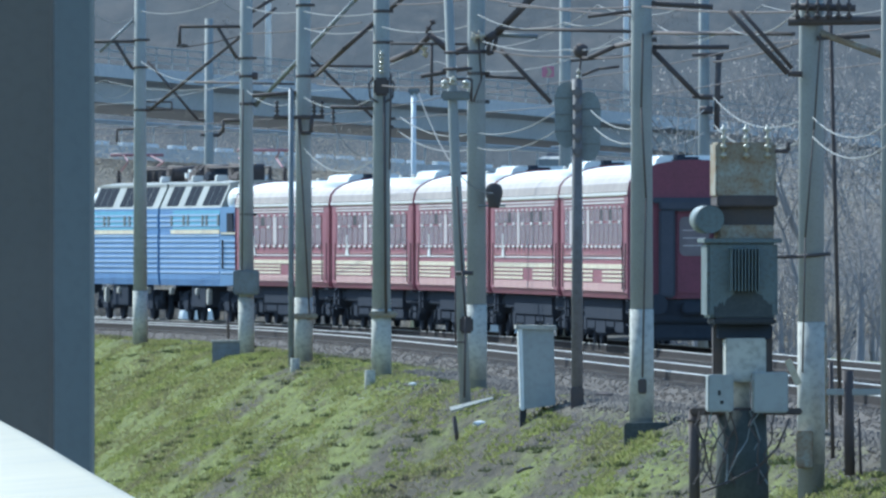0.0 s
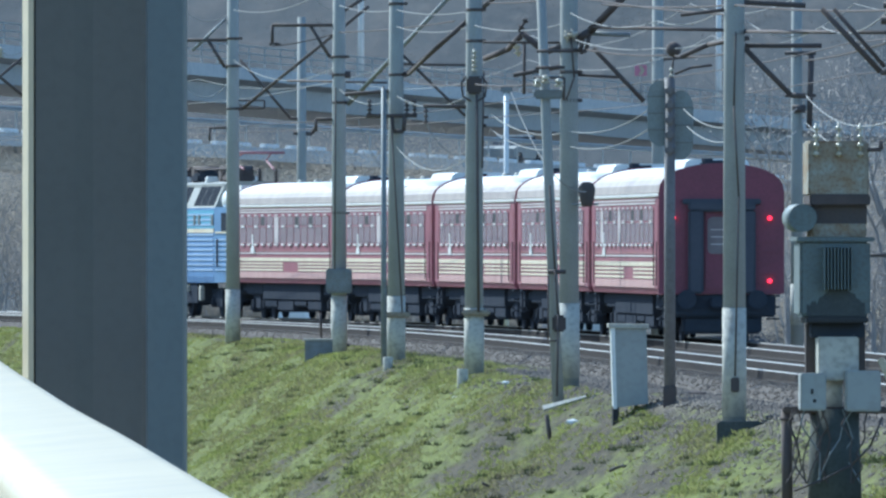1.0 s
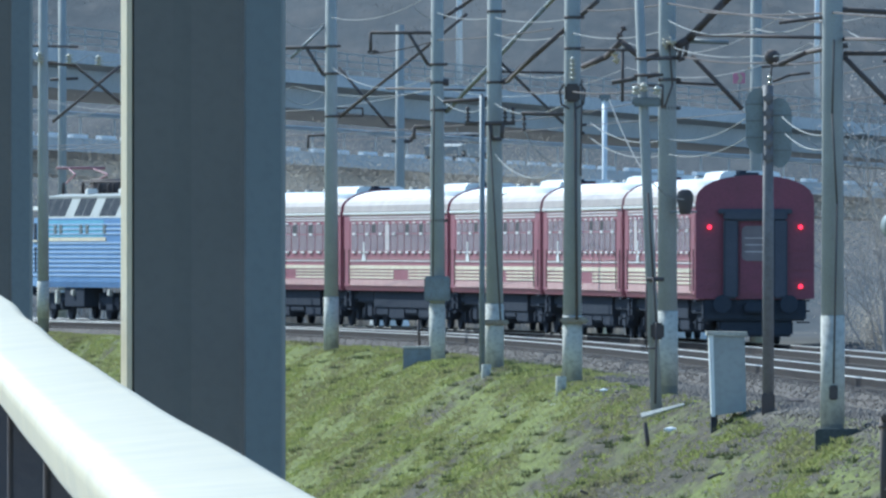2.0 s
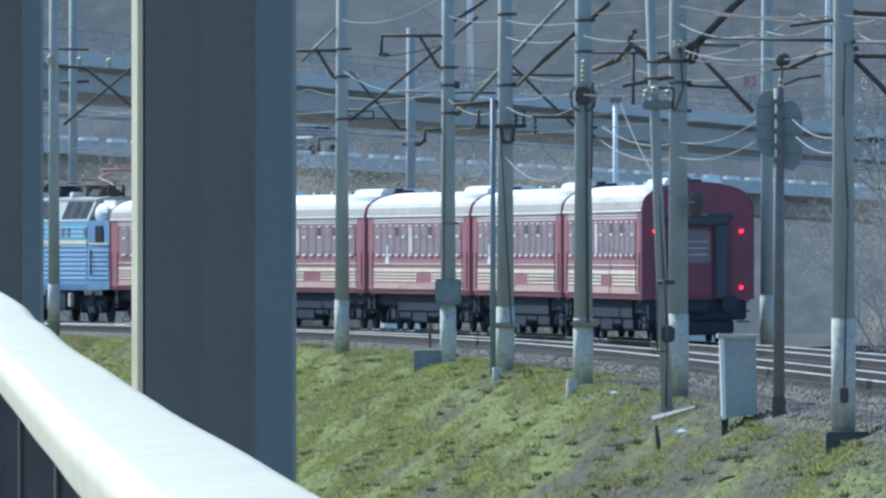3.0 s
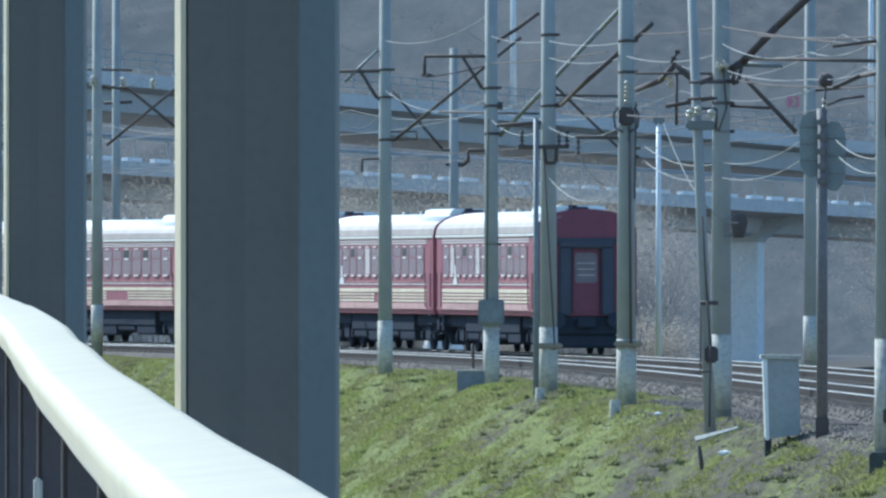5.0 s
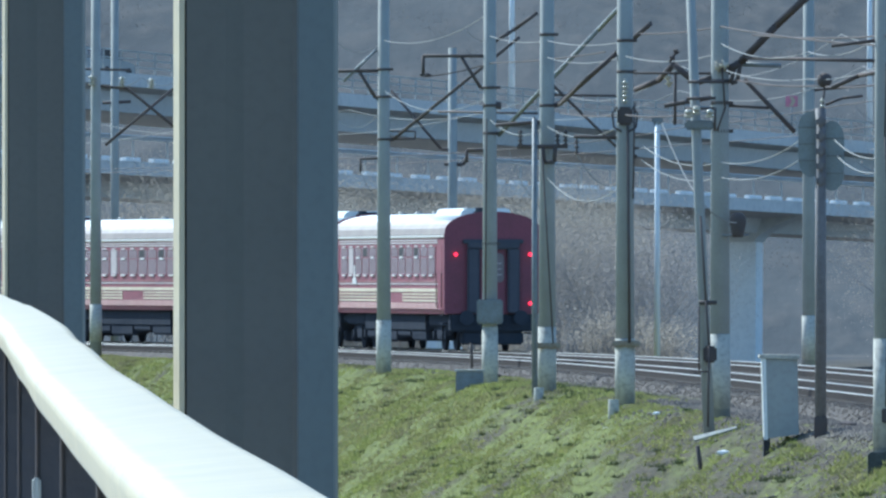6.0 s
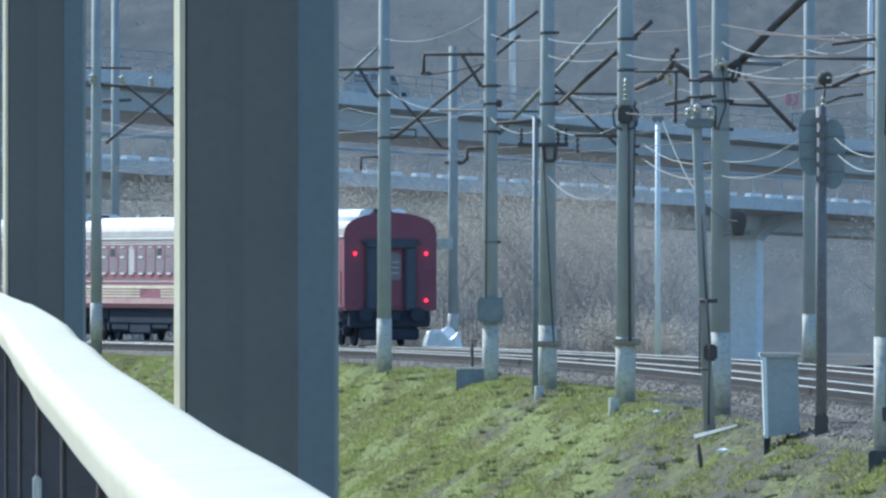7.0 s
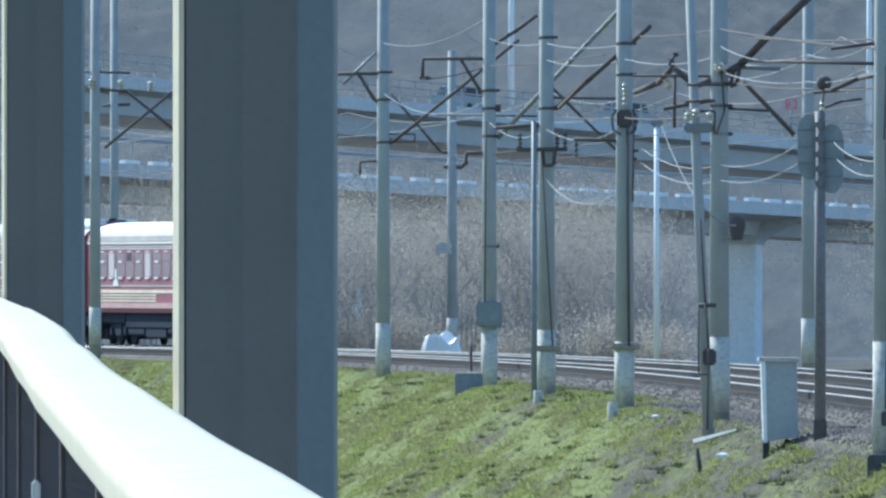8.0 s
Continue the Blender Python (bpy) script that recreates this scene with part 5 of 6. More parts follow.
    rod(bm, (0, 0, -0.6), Vector((5.41, 216.00, 6.20)) - a, 0.03, n=10)
    ob = tagged(new("earthing_rod", finish("earthing_rod", bm, STEEL_BROWN)), "tall thin rusty brown rod", "rod")
    ob.location = a
    p = thing("timber_fence", (5.61, 214.00, -0.42), "broken dark post and rail fence", "fence")
    for u, v0, v1, r in ((1504, 655, 790, 0.075), (1474, 640, 760, 0.03), (1524, 740, 805, 0.02)):
        bm = bmesh.new()
        rod(bm, ((u - 1500) * 0.00783, 0, (800 - v1) * 0.00783 - 0.4), ((u - 1504) * 0.00783, 0, (800 - v0) * 0.00783), r, n=8)
        part("post", bm, STEEL_BROWN, p)
    bm = bmesh.new()
    soft_box(bm, -0.3, 0.9, -0.05, 0.0, 0.79, 0.88, 0.01)
    part("rail", bm, CABINET, p)
    p = thing("loose_board", (4.86, 214.00, 0.68), "pale broken board leaning on a pole", "board")
    bm = bmesh.new()
    soft_box(bm, -0.05, 0.05, -0.03, 0.0, -0.18, 0.2, 0.01)
    bm.transform(Matrix.Rotation(radians(-25), 4, "Y"))
    part("board", bm, PORCELAIN, p)


# ---- overhead wires ----
def hang(points, sag, r, label, mat=None):
    bm = bmesh.new()
    for a, b in zip(points, points[1:]):
        a, b = Vector(a), Vector(b)
        tube(bm, [a.lerp(b, k / 12) - Vector((0, 0, sag * 4 * (k / 12) * (1 - k / 12))) for k in range(13)], r, n=5)
    ob = tagged(new("overhead_wire", finish("overhead_wire", bm, mat or WIRE)), label, "wire", "overhead wires")
    return ob


def build_wires():
    for off, side in ((0.0, 0.25), (-4.1, -0.25)):
        spans = [-180 + k * 52 for k in range(12)]
        contact = [(*on_line(s, off + side * (-1) ** k)[:2], 6.15) for k, s in enumerate(spans)]
        carrier = [(*on_line(s, off + side * (-1) ** k)[:2], 7.7) for k, s in enumerate(spans)]
        hang(contact, 0.05, 0.012, "thin straight contact wire above the track", STEEL_DARK)
        hang(carrier, 0.55, 0.01, "sagging carrier wire above the track", WIRE)
    sag, taut = "pale sagging feeder cable between poles", "dark tensioned wire between poles"
    hang([(2.69, 282.00, 4.92), (3.32, 258.00, 4.42), (5.07, 300.00, 5.07)], 0.15, 0.011, sag)
    hang([(2.75, 282.00, 4.61), (3.32, 258.00, 4.19), (5.07, 300.00, 4.63)], 0.15, 0.011, sag)
    hang([(5.25, 300.00, 5.33), (5.13, 215.00, 4.25), (5.97, 200.00, 4.24)], 0.35, 0.011, sag)
    hang([(5.25, 300.00, 4.80), (5.13, 215.00, 3.98), (5.97, 200.00, 3.95)], 0.35, 0.011, sag)
    hang([(-0.97, 336.00, 5.26), (0.66, 305.00, 4.67), (2.29, 290.00, 5.09)], 0.22, 0.011, sag)
    hang([(-0.97, 336.00, 4.93), (0.66, 305.00, 4.37), (2.29, 290.00, 4.72)], 0.22, 0.011, sag)
    hang([(-10.17, 445.00, 7.04), (-8.70, 445.00, 7.31)], 0.5, 0.011, sag)
    hang([(-5.77, 405.00, 8.84), (-4.66, 405.00, 8.88)], 0.3, 0.011, sag)
    hang([(-2.39, 336.00, 5.06), (-1.28, 336.00, 4.56)], 0.4, 0.011, sag)
    hang([(-0.48, 300.00, 5.40), (0.24, 296.00, 3.90), (0.98, 304.00, 3.47)], 0.12, 0.011, sag)
    hang([(-10.17, 445.00, 9.22), (-8.73, 445.00, 9.19), (-5.16, 405.00, 9.32)], 0.35, 0.011, sag)
    hang([(-5.16, 405.00, 6.51), (-3.36, 372.00, 6.01), (-1.34, 336.00, 5.76)], 0.3, 0.011, sag)
    hang([(-8.73, 445.00, 7.75), (-5.16, 405.00, 7.13)], 0.5, 0.011, sag)
    hang([(-5.16, 405.00, 8.70), (-3.36, 372.00, 8.08), (-1.34, 336.00, 7.52)], 0.1, 0.011, sag)
    hang([(-3.36, 372.00, 7.68), (-1.34, 336.00, 7.20), (0.66, 305.00, 6.83)], 0.15, 0.011, sag)
    hang([(0.66, 305.00, 7.02), (2.29, 290.00, 6.63), (3.32, 258.00, 6.50)], 0.2, 0.011, sag)
    hang([(0.74, 305.00, 6.49), (2.29, 290.00, 6.12), (3.32, 258.00, 5.98)], 0.1, 0.011, sag)
    hang([(-20.44, 520.00, 9.37), (-18.35, 520.00, 9.08), (-16.64, 520.00, 9.56)], 0.5, 0.011, sag)
    hang([(-20.25, 520.00, 7.28), (-17.40, 520.00, 7.47)], 0.4, 0.011, sag)
    hang([(-9.40, 445.00, 5.41), (-8.54, 445.00, 4.63)], 0.35, 0.011, sag)
    hang([(-4.28, 372.00, 5.43), (-3.66, 372.00, 4.27), (-3.05, 372.00, 3.86)], 0.2, 0.011, sag)
    hang([(-3.36, 372.00, 4.79), (-1.34, 336.00, 4.46)], 0.5, 0.011, sag)
    hang([(3.52, 258.00, 6.17), (4.45, 240.00, 5.82), (4.93, 215.00, 5.71)], 0.2, 0.011, sag)
    hang([(-6.91, 405.00, 7.63), (-5.16, 405.00, 7.99), (-1.96, 372.00, 7.81)], 0.05, 0.018, taut, STEEL_DARK)
    hang([(-3.05, 372.00, 6.33), (-1.34, 336.00, 5.92), (0.07, 305.00, 5.62)], 0.05, 0.018, taut, STEEL_DARK)
    hang([(0.96, 305.00, 6.29), (2.44, 285.00, 5.93), (3.32, 258.00, 5.65)], 0.05, 0.018, taut, STEEL_DARK)
    hang([(1.30, 305.00, 7.18), (3.32, 258.00, 6.44), (5.13, 215.00, 5.71)], 0.05, 0.018, taut, STEEL_DARK)
    hang([(-1.03, 336.00, 7.69), (0.66, 305.00, 7.35), (3.32, 258.00, 6.27)], 0.05, 0.018, taut, STEEL_DARK)
    hang([(5.25, 300.00, 6.01), (5.13, 215.00, 5.33)], 0.05, 0.018, taut, STEEL_DARK)


# ---- foreground walkway ----
def prism_up(bm, outline, z0, z1):
    a = [bm.verts.new((x, y, z0)) for x, y in outline]
    b = [bm.verts.new((x, y, z1)) for x, y in outline]
    k = len(outline)
    for i in range(k):
        bm.faces.new((a[i], a[(i + 1) % k], b[(i + 1) % k], b[i]))
    bm.faces.new(a[::-1])
    bm.faces.new(b)


def build_foreground():
    # the walkway runs ahead and slightly to the left; the camera rests beside its handrail
    turn = Matrix.Rotation(math.atan2(0.05066, 1), 4, "Z")
    deck = 1.25
    bm = bmesh.new()
    prism_up(bm, [(-3.6, -8), (1.1, -8), (1.1, 140), (-3.6, 140)], deck - 0.35, deck)
    walkway = part("walkway", bm, WALL_CONCRETE)
    walkway.matrix_basis = turn
    tagged(walkway, "grey concrete walkway deck", "walkway", kind="structure")
    for k in range(8):
        bm = bmesh.new()
        prism_up(bm, [(-2.6, 1 + k * 18), (0.4, 1 + k * 18), (0.4, 1.9 + k * 18), (-2.6, 1.9 + k * 18)], -9.5, deck - 0.35)
        part("pier", bm, WALL_CONCRETE, walkway)
    root = thing("handrail", (0, 0, 0), "thick white painted handrail with dark posts", "railing")
    root.matrix_basis = turn
    # a flat-topped rail with rounded corners, heights fitted to the camera's view, with a joint where two lengths meet
    along = (-6, 13, 17, 20.6, 24.5, 28.6, 31.7, 33.2, 40, 58, 125)
    height = (2.262, 2.277, 2.283, 2.29, 2.3, 2.319, 2.33, 2.348, 2.367, 2.388, 2.44)

    def rail_top(y):
        return float(np.interp(y, along, height)) + 0.003

    left, right, tall = 0.214, 0.362, 0.104
    section = []
    for x, z, r, q0 in ((right - 0.03, -0.03, 0.03, 0), (left + 0.028, -0.036, 0.028, 90), (left + 0.066, -tall + 0.062, 0.064, 180), (right - 0.035, -tall + 0.035, 0.035, 270)):
        section += [(x + r * math.cos(radians(q0 + q)), z + r * math.sin(radians(q0 + q))) for q in (0, 18, 36, 54, 72, 90)]
    bm = bmesh.new()
    rings = []
    for y in [-6 + 0.35 * k for k in range(360)]:
        dx, dz = 0.003 * noise.noise((0, y * 0.35, 1)), 0.004 * noise.noise((5, y * 0.25, 3))
        top = (rail_top(y - 0.5) + rail_top(y) + rail_top(y + 0.5)) / 3
        rings.append([bm.verts.new((x + dx, y, top + z + dz)) for x, z in section])
    k = len(section)
    for p, q in zip(rings, rings[1:]):
        for i in range(k):
            bm.faces.new((p[i], p[(i + 1) % k], q[(i + 1) % k], q[i])).smooth = True
    bm.faces.new(rings[0])
    bm.faces.new(rings[-1])
    part("top_rail", bm, RAIL_WHITE, root)
    bm = bmesh.new()
    box(bm, 0.25, 0.33, -6, 119, deck + 0.1, deck + 0.16)
    part("bottom_rail", bm, POST_BLACK, root)
    for k in range(27):
        y = -3.2 + k * 4.55
        bm = bmesh.new()
        soft_box(bm, 0.245, 0.325, y - 0.035, y + 0.035, deck, rail_top(y) - tall + 0.012, 0.006)
        post = part("post", bm, POST_BLACK, root)
        # lighter strip paints the sun on the post's left edge
        bm = bmesh.new()
        box(bm, 0.242, 0.2455, y - 0.038, y + 0.02, deck + 0.01, rail_top(y) - tall + 0.006)
        part("worn_edge", bm, STEEL_BROWN, post, "post edge painted paler as sunlit")
        if k % 3 == 1:
            bm = bmesh.new()
            soft_box(bm, 0.236, 0.252, y - 0.05, y + 0.05, rail_top(y) - 0.34, rail_top(y) - 0.24, 0.004)
            part("clip", bm, CABINET, post, "pale bolted clip")
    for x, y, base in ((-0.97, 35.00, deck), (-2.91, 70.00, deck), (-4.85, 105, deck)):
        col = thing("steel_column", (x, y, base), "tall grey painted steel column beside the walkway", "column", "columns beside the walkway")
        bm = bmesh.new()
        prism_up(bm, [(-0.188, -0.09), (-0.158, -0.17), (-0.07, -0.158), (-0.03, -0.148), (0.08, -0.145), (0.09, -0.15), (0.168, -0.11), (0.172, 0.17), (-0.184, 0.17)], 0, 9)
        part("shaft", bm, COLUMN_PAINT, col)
        # pale strip paints the sunlit left edge of the column
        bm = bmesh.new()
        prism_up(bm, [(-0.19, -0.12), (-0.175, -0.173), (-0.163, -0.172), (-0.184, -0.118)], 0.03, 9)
        part("flange_edge", bm, RAIL_WHITE, col, "flange edge painted bright as sunlit")
        # thin facing that carries the skylight tint as colour
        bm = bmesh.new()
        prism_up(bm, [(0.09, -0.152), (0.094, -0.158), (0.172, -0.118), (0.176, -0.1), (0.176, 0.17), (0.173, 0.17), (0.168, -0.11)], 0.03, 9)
        part("side_plate", bm, SKYLIT_GREY, col, "column side tinted blue as skylight")
        bm = bmesh.new()
        soft_box(bm, -0.26, 0.26, -0.24, 0.24, 0.0, 0.03, 0.005)
        part("base_plate", bm, COLUMN_PAINT, col)


# ---- viaducts ----
def viaduct(name, a, b, width, depth, label, wing=2.4, start=-70):
    a, b = Vector(a), Vector(b)
    length = (b - a).length
    root = thing(name, a, label, "viaduct", kind="structure")
    root.matrix_basis = Matrix.Translation(a) @ (b - a).to_track_quat("Y", "Z").to_matrix().to_4x4()
    bm = bmesh.new()
    prism(bm, [(0, -0.6), (0, 0), (-width, 0), (-width, -0.6), (wing - width, -0.8), (-wing, -0.8)], start, length + 90)
    part("deck_edge", bm, WALL_CONCRETE, root)
    bm = bmesh.new()
    prism(bm, [(-wing - 0.1, -0.8), (-wing - 0.4, -depth), (wing + 0.4 - width, -depth), (wing + 0.1 - width, -0.8)], start, length + 90)
    part("girder", bm, GIRDER_CONCRETE, root)
    bm = bmesh.new()
    prism(bm, [(-0.5, 0.004), (-0.5, 0.03), (0.5 - width, 0.03), (0.5 - width, 0.004)], start, length + 90)
    part("carriageway", bm, ASPHALT, root)
    return root, length


def pier(root, along, drop):
    """A pier in the viaduct's own space: a column under a spreading cap."""
    bm = bmesh.new()
    prism(bm, [(-2.9, -drop), (-4.3, -drop), (-4.3, -1.9), (-2.9, -1.9)], along - 0.5, along + 0.5)
    bmesh.ops.bevel(bm, geom=[e for e in bm.edges if abs(e.verts[0].co.z - e.verts[1].co.z) > 1], offset=0.12, segments=2)
    p = part("pier", bm, PIER_CONCRETE, root)
    bm = bmesh.new()
    flare = [(-2.9 + 2.3 * (q / 6) ** 1.6, -1.95 + 1.3 * q / 6) for q in range(7)]
    prism(bm, flare + [(-7.2 - x, z) for x, z in flare[::-1]], along - 0.7, along + 0.7)
    part("pier_cap", bm, WALL_CONCRETE, p)


VIADUCTS = []


def build_viaducts():
    root, n = viaduct("road_viaduct", (-16.18, 720.00, 10.92), (10.24, 790.00, 9.14), 9, 1.7, "grey concrete road viaduct with a railing", 0.7, -250)
    VIADUCTS.append(root)
    bm = bmesh.new()
    box(bm, -0.2, -0.14, -0.04, 0.04, 0, 1.05)
    data = finish("railing_post", bm, CABINET)
    for k in range(110):
        part("railing_post", data, None, root).location = (0, -68 + k * 2.0, 0)
    for z in (0.3, 0.65, 1.0):
        bm = bmesh.new()
        box(bm, -0.19, -0.15, -70, n + 90, z - 0.035, z + 0.035)
        part("railing_bar", bm, CABINET, root)
    # chevron sign board
    sign = thing("chevron_sign", (5.29, 777.00, 11.14), "small red and white chevron road sign", "road sign")
    bm = bmesh.new()
    soft_box(bm, -0.3, 0.3, -0.02, 0.02, -0.26, 0.28, 0.008)
    board = part("board", bm, SIGN_RED, sign)
    bm = bmesh.new()
    prism(bm, [(-0.12, -0.22), (0.06, -0.22), (0.2, 0.01), (0.06, 0.24), (-0.12, 0.24), (0.02, 0.01)], -0.03, -0.022)
    part("chevron", bm, RAIL_WHITE, board)
    bm = bmesh.new()
    rod(bm, (0, 0.04, -2.2), (0, 0.04, 0.2), 0.04, n=8)
    part("post", bm, STEEL_GREY, sign)
    for k, (at, h) in enumerate((((-8.43, 745.00, 10.18), 10), ((9.43, 795.00, 9.10), 10))):
        lamp = thing("street_lamp", at, "pale steel street lamp on the viaduct", "street lamp", "street lamps")
        bm = bmesh.new()
        rod(bm, (0, 0, -1), (0, 0, h), 0.17, 0.1, n=12)
        part("pole", bm, ROOF_WHITE, lamp)
        bm = bmesh.new()
        rod(bm, (0, 0, h), (1.4, 0, h + 0.5), 0.05, n=8)
        part("lamp_arm", bm, ROOF_WHITE, lamp)

    root, n = viaduct("road_viaduct", (-15.73, 700.00, 7.00), (9.98, 770.00, 5.81), 9, 1.5, "low concrete road viaduct with white kerb blocks")
    VIADUCTS.append(root)
    bm = bmesh.new()
    soft_box(bm, -0.3, 0.03, -0.85, 0.85, -0.03, 0.17, 0.03)
    data = finish("kerb_block", bm, KERB_WHITE)
    for k in range(56):
        part("kerb_block", data, None, root).location = (0, -60 + k * 3.2 + 0.25 * math.sin(k * 2.3), 0.0)
    bm = bmesh.new()
    box(bm, -0.36, -0.31, -0.06, 0.06, 0, 1.1)
    data = finish("guard_post", bm, CABINET)
    for k in range(44):
        part("guard_post", data, None, root).location = (0, -60 + k * 4.0, 0)
    bm = bmesh.new()
    prism(bm, [(-0.31, 0.95), (-0.25, 1.0), (-0.3, 1.06), (-0.25, 1.12), (-0.31, 1.18)], -70, n + 90)
    part("guard_rail", bm, CABINET, root)
    for along in (-38, 10, 64, 110):
        pier(root, along, 10)


def build_cars():
    def car(mat, label):
        root = thing("car", (0, 0, 0), label, "car", "cars on the viaducts")
        bm = bmesh.new()
        prism(bm, [(-2.1, 0.35), (2.1, 0.35), (2.1, 0.8), (1.1, 0.95), (-2.0, 1.0)], -0.85, 0.85)
        bm.transform(Matrix.Rotation(radians(90), 4, "Z"))
        part("body", bm, CABINET, root)
        bm = bmesh.new()
        prism(bm, [(-1.7, 0.98), (1.0, 0.94), (0.4, 1.42), (-1.2, 1.44)], -0.72, 0.72)
        bm.transform(Matrix.Rotation(radians(90), 4, "Z"))
        cabin = part("cabin", bm, CAR_GLASS, root)
        # white roof panel acts as the sun's glint on the car
        bm = bmesh.new()
        soft_box(bm, -0.68, 0.68, -1.15, 0.38, 1.42, 1.49, 0.02)
        part("roof", bm, mat, cabin)
        for x in (-0.8, 0.8):
            for y in (-1.3, 1.3):
                bm = bmesh.new()
                rod(bm, (x - 0.1, y, 0.32), (x + 0.1, y, 0.32), 0.32, n=16)
                part("wheel", bm, RUBBER, root)
        return root

    up, low = VIADUCTS
    CARS.append((car(ROOF_WHITE, "leading grey car on the upper viaduct, glint painted on roof"), up, (-5.5,), 34.0, -219.7))
    CARS.append((car(ROOF_WHITE, "following grey car on the upper viaduct, glint painted on roof"), up, (-5.5,), 33.5, -238.3))
    CARS.append((car(ROOF_WHITE, "grey car crossing the low viaduct, glint painted on roof"), low, (-2.8,), -21.0, 71.0))


# ---- vegetation ----
def limb(bm, a, way, length, r, depth, rng, tips):
    p, d = Vector(a), Vector(way).normalized()
    for k in range(3):
        d = (d + Vector((rng.uniform(-0.22, 0.22), rng.uniform(-0.22, 0.22), 0.06))).normalized()
        q = p + d * length / 3
        rod(bm, p, q, r * (1 - k * 0.22), r * (1 - (k + 1) * 0.22), n=6 if depth > 1 else 4, caps=False)
        p = q
        if depth > 0 and k > 0:
            for j in range(2):
                side = Vector((rng.uniform(-1, 1), rng.uniform(-1, 1), rng.uniform(0.1, 0.9))).normalized()
                limb(bm, p, d * 0.55 + side * 0.75, length * rng.uniform(0.5, 0.72), r * 0.45, depth - 1, rng, tips)
    tips.append((p, d))


def build_tree(name, label, height, seed, leaves, leaf_mat, spread=0.4, leaf=1.0):
    rng = random.Random(seed)
    root = thing(name, (0, 0, 0), label, "tree" if name == "tree" else "bush", "trees behind the line")
    bm, tips = bmesh.new(), []
    if name == "tree":
        limb(bm, (0, 0, -0.5), (0, 0, 1), height * 0.62, height * 0.022, 3, rng, tips)
    else:
        for k in range(6):
            limb(bm, (rng.uniform(-0.4, 0.4), rng.uniform(-0.4, 0.4), -0.3), (rng.uniform(-0.7, 0.7), rng.uniform(-0.7, 0.7), 1), height * 0.62, 0.05, 2, rng, tips)
    part("trunk", bm, BARK, root)
    verts, faces = [], []
    for p, d in tips:
        for k in range(leaves):
            c = p + Vector((rng.gauss(0, spread), rng.gauss(0, spread), rng.gauss(0, spread * 0.9)))
            a = Vector((rng.uniform(-1, 1), rng.uniform(-1, 1), rng.uniform(-1, 1))).normalized() * rng.uniform(0.04, 0.1) * leaf
            b = a.cross(Vector((rng.uniform(-1, 1), rng.uniform(-1, 1), 1))).normalized() * rng.uniform(0.02, 0.05) * leaf
            i = len(verts)
            verts += [c - a, c + b, c + a, c - b]
            faces.append((i, i + 1, i + 2, i + 3))
    data = bpy.data.meshes.new("crown")
    data.from_pydata(verts, [], faces)
    data.materials.append(leaf_mat)
    part("crown", data, None, root)
    return root


def lay(x, y):
    """Height of the ground under a place."""
    i = int(np.argmin((_x - x) ** 2 + (_y - y) ** 2))
    a = float(_th[i])
    return ground_height(float(STATIONS[i]), (x - _x[i]) * math.cos(a) + (y - _y[i]) * math.sin(a) - 1.55)


def build_trees():
    rng = random.Random(11)
    kinds = [build_tree("tree", "bare grey-brown tree with thin twigs", 9, 1, 7, TWIG), build_tree("tree", "bare grey-brown tree with thin twigs", 7, 2, 9, TWIG),
             build_tree("bush", "brown budding bush behind the railway line", 3.2, 3, 40, BUD, 0.45, 0.6), build_tree("bush", "olive budding bush behind the railway line", 2.6, 4, 40, BUD, 0.4, 0.6),
             build_tree("bush", "tall brown budding thicket, haze in its leaf colour", 7.4, 7, 110, BUD, 0.8, 0.42), build_tree("bush", "tall grey-brown thicket of fine twigs", 6.0, 8, 110, TWIG, 0.7, 0.42)]
    first = set()
    spots = []
    for k in range(52):
        y = rng.uniform(590, 690)
        spots.append((rng.uniform(-0.036, 0.0155) * y, y, rng.choice((4, 4, 5))))
    for k in range(46):
        y = rng.uniform(560, 690)
        u = rng.uniform(-0.034, 0.03)
        spots.append((u * y, y, 2 if rng.random() < 0.45 else 3))
    for k in range(22):
        y = rng.uniform(520, 680)
        spots.append((rng.uniform(0.0165, 0.031) * y, y, rng.choice((0, 1, 4, 5))))
    for k in range(4):
        y = rng.uniform(600, 690)
        spots.append((rng.uniform(-0.012, 0.012) * y, y, rng.choice((0, 1))))
    for x, y, kind in spots:
        i = int(np.argmin((_x - x) ** 2 + (_y - y) ** 2))
        if math.hypot(_x[i] - x, _y[i] - y) < 12 or (-0.0015 < x / y < 0.012 and kind in (0, 1, 4, 5)) or 0.0 < x / y < 0.0165:
            continue
        m = pose(x, y, lay(x, y), 0, 0, rng.uniform(0, 360))
        if kind not in first:
            first.add(kind)
            kinds[kind].matrix_basis = m
        else:
            copy_thing(kinds[kind], m)


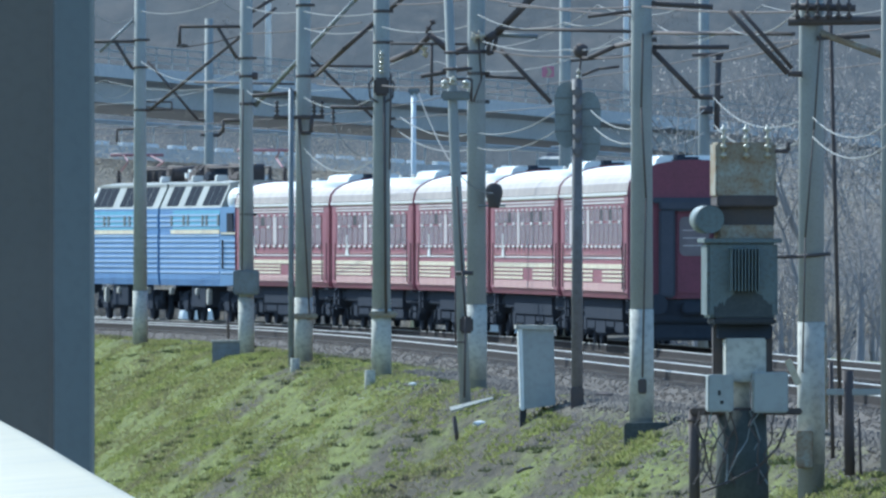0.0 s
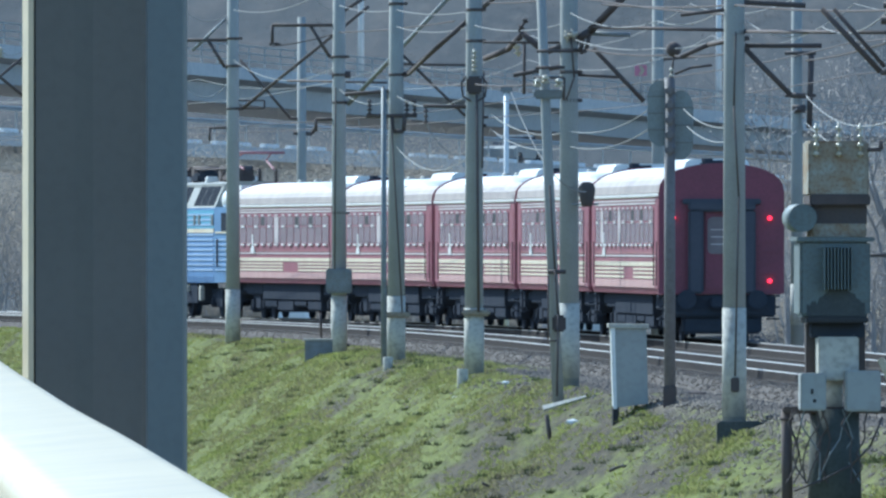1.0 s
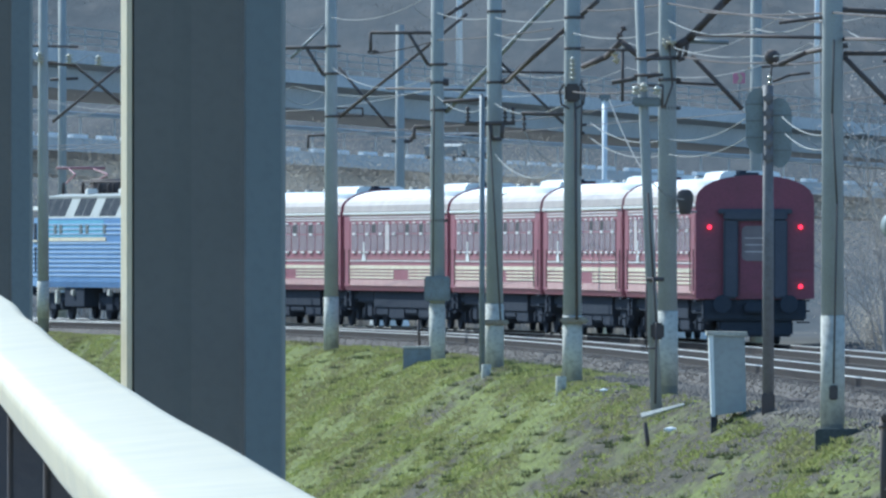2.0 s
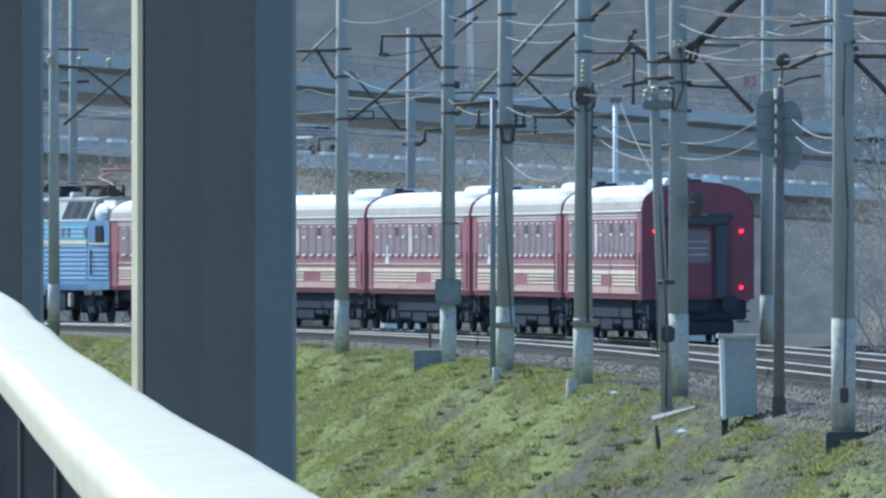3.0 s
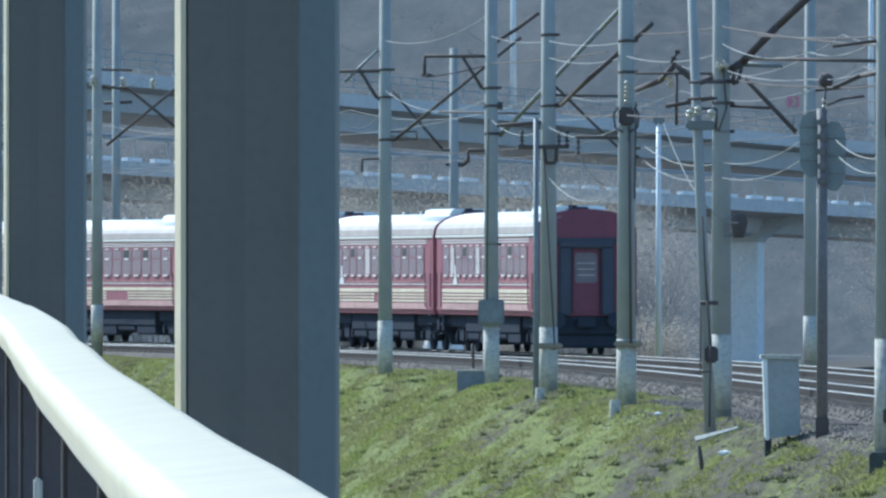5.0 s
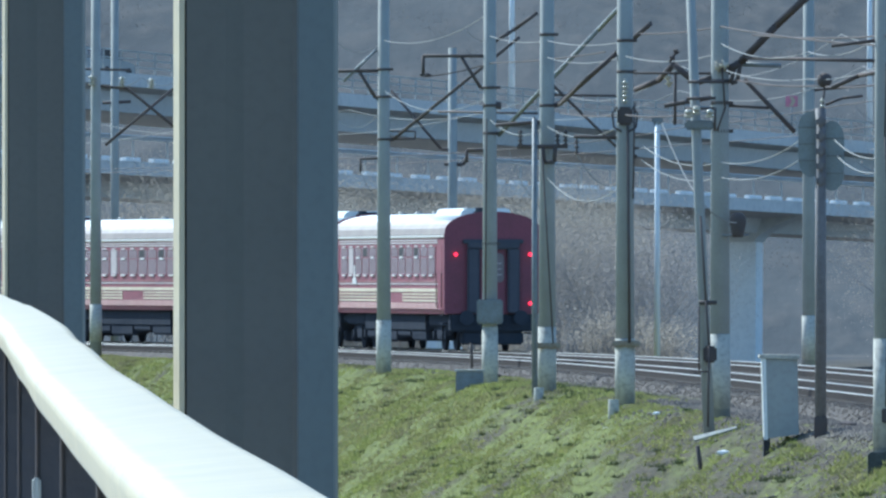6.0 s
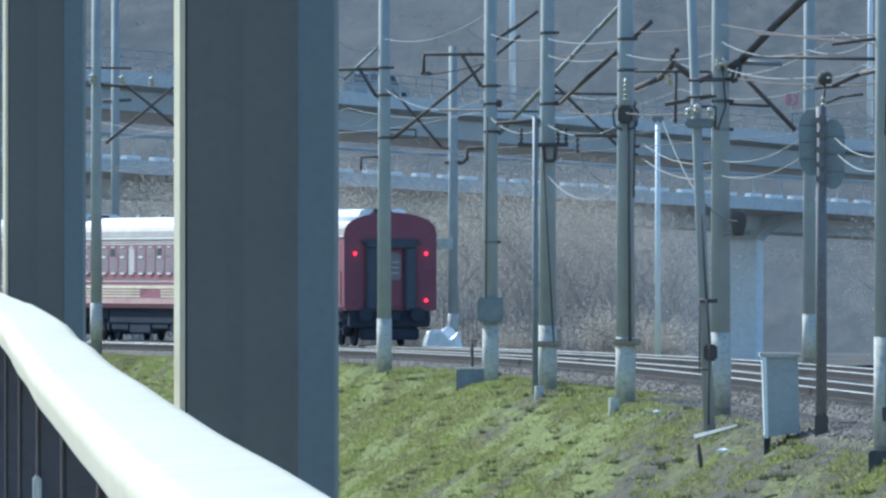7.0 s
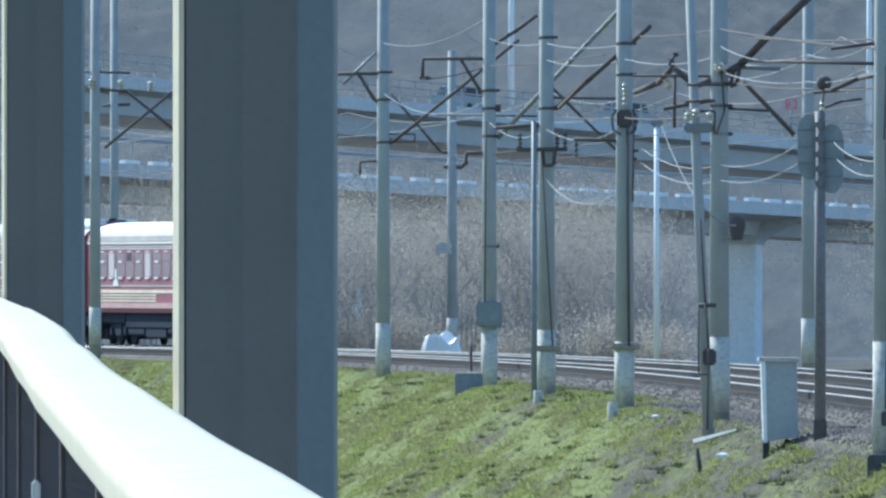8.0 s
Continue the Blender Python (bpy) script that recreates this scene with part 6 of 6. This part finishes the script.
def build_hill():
    """The wooded hillside in the distance; its emission stands for haze."""
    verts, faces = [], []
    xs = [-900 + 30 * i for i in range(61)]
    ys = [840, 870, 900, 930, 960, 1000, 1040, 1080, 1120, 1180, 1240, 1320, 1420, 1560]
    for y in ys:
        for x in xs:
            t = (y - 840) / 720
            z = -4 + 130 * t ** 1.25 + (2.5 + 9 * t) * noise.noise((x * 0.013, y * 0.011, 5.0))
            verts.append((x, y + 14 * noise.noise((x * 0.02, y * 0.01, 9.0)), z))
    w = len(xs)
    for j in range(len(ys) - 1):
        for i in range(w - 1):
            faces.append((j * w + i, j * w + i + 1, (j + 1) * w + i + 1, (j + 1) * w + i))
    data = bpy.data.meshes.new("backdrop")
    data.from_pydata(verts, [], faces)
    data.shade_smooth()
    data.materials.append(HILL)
    tagged(new("backdrop", data), "distant blue-grey wooded hillside, emission as haze", "hillside", kind="structure")
    # leafless woodland standing on it
    rng = random.Random(21)
    crowns, leaves = [], []
    for k in range(4200):
        i, j = rng.randrange(20, 40), rng.randrange(2, len(ys) - 2)
        p, q, r = (Vector(verts[n]) for n in (j * w + i, j * w + i + 1, (j + 1) * w + i))
        base = p + (q - p) * rng.random() + (r - p) * rng.random()
        if abs(base.x / base.y + 0.004) > 0.045:
            continue
        size = rng.uniform(0.8, 2.4)
        for n in range(110):
            c = base + Vector((rng.gauss(0, size * 0.5), rng.gauss(0, size * 0.5), abs(rng.gauss(0, size * 0.8))))
            a = Vector((rng.uniform(-1, 1), rng.uniform(-1, 1), rng.uniform(-1, 1))).normalized() * rng.uniform(0.03, 0.08)
            b = a.cross(Vector((rng.uniform(-1, 1), rng.uniform(-1, 1), 1))).normalized() * rng.uniform(0.02, 0.05)
            m = len(crowns)
            crowns += [c - a, c + b, c + a, c - b]
            leaves.append((m, m + 1, m + 2, m + 3))
    data = bpy.data.meshes.new("woodland")
    data.from_pydata(crowns, [], leaves)
    data.materials.append(SCRUB)
    tagged(new("hillside_scrub", data), "grey-brown leafless scrub covering the far hillside", "scrub", kind="stuff")


def build_grass():
    rng = random.Random(31)
    verts, faces = [], []
    stones, stone_faces = [], []
    for k in range(320000):
        s = rng.uniform(-205, 175)
        off = (-6.8 if s > -15 else -8.2) - 13.0 * rng.random() ** 1.2
        x, y, _ = on_line(s, off)
        cover = noise.noise((x * 0.4, y * 0.05, 3.0)) + 0.7 * noise.noise((x * 1.3, y * 0.17, 6.0)) + 0.4 * noise.noise((x * 4.0, y * 0.6, 2.0))
        bare = -0.12 + 0.34 * min(1, max(0, (25 - s) / 75))
        if cover < bare and rng.random() < min(0.94, 0.3 - (cover - bare) * 2.2):
            continue
        z = ground_height(s, off) - 0.01
        h = rng.uniform(0.02, 0.085) * (1 + 0.8 * max(0, noise.noise((x * 0.6, y * 0.3, 8.0))))
        for q in range(3):
            a = rng.uniform(0, math.tau)
            w = Vector((math.cos(a), math.sin(a), 0)) * rng.uniform(0.012, 0.035)
            t = Vector((rng.gauss(0, 0.06), rng.gauss(0, 0.06), h))
            c = Vector((x + rng.gauss(0, 0.05), y + rng.gauss(0, 0.05), z))
            i = len(verts)
            verts += [c - w, c + w, c + t]
            faces.append((i, i + 1, i + 2))
    data = bpy.data.meshes.new("grass")
    data.from_pydata(verts, [], faces)
    data.materials.append(GRASS)
    tagged(new("grass", data), "short fresh green grass on the bank", "grass", kind="stuff")
    verts, faces = [], []
    for k in range(1500):
        s = rng.uniform(-205, 165)
        off = (-6.9 if s > -15 else -8.2) - 12.0 * rng.random() ** 1.1
        x, y, _ = on_line(s, off)
        if noise.noise((x * 0.5, y * 0.07, 12.0)) < -0.1:
            continue
        z, size = ground_height(s, off), rng.uniform(0.05, 0.17)
        for q in range(int(30 + 160 * size)):
            c = Vector((x + rng.gauss(0, size), y + rng.gauss(0, size), z))
            t = Vector((rng.gauss(0, 0.05), rng.gauss(0, 0.05), rng.uniform(0.03, 0.12)))
            w = Vector((rng.uniform(-1, 1), rng.uniform(-1, 1), 0)) * 0.022
            i = len(verts)
            verts += [c - w, c + w, c + t]
            faces.append((i, i + 1, i + 2))
    data = bpy.data.meshes.new("weeds")
    data.from_pydata(verts, [], faces)
    data.materials.append(WEED)
    tagged(new("weed_clumps", data), "small dark weed clumps dotting the grassy bank", "weeds", kind="stuff")
    for k in range(30000):
        s = rng.uniform(-190, 150)
        off = rng.choice((-6.7 + rng.gauss(0, 0.35), -7.4 + rng.gauss(0, 0.6), -7.8 + rng.gauss(0, 0.9)))
        if s > 0 and off < -7.6:
            continue
        if off > -6.2:
            continue
        x, y, _ = on_line(s, off)
        z, r = ground_height(s, off), rng.uniform(0.018, 0.05)
        i = len(stones)
        stones += [(x + r, y, z), (x, y + r * 1.3, z), (x - r, y, z + r * 0.2), (x, y - r * 1.2, z), (x + r * 0.2, y, z + r), (x, y, z - r)]
        stone_faces += [(i, i + 1, i + 4), (i + 1, i + 2, i + 4), (i + 2, i + 3, i + 4), (i + 3, i, i + 4), (i + 1, i, i + 5), (i + 2, i + 1, i + 5), (i + 3, i + 2, i + 5), (i, i + 3, i + 5)]
    for k in range(9000):
        s, off = rng.uniform(-190, 140), rng.uniform(-6.15, -5.0)
        x, y, _ = on_line(s, off)
        z, r = float(np.interp(off, (-6.15, -5.6, -5.0), (-0.58, -0.21, -0.21))), rng.uniform(0.015, 0.04)
        i = len(stones)
        stones += [(x + r, y, z), (x, y + r * 1.3, z), (x - r, y, z + r * 0.2), (x, y - r * 1.2, z), (x + r * 0.2, y, z + r), (x, y, z - r)]
        stone_faces += [(i, i + 1, i + 4), (i + 1, i + 2, i + 4), (i + 2, i + 3, i + 4), (i + 3, i, i + 4), (i + 1, i, i + 5), (i + 2, i + 1, i + 5), (i + 3, i + 2, i + 5), (i, i + 3, i + 5)]
    data = bpy.data.meshes.new("stones")
    data.from_pydata(stones, [], stone_faces)
    data.materials.append(STONE)
    tagged(new("loose_stones", data), "scattered grey ballast stones on the bank", "stones", kind="stuff")


build_ground()
build_train()
build_poles()
build_lineside()
build_wires()
build_foreground()
build_viaducts()
build_cars()
build_trees()
build_hill()
build_grass()
build_track(-4.1, "near railway track on ballast with worn rails")
build_track(0.0, "far railway track on ballast with worn rails")
motions()
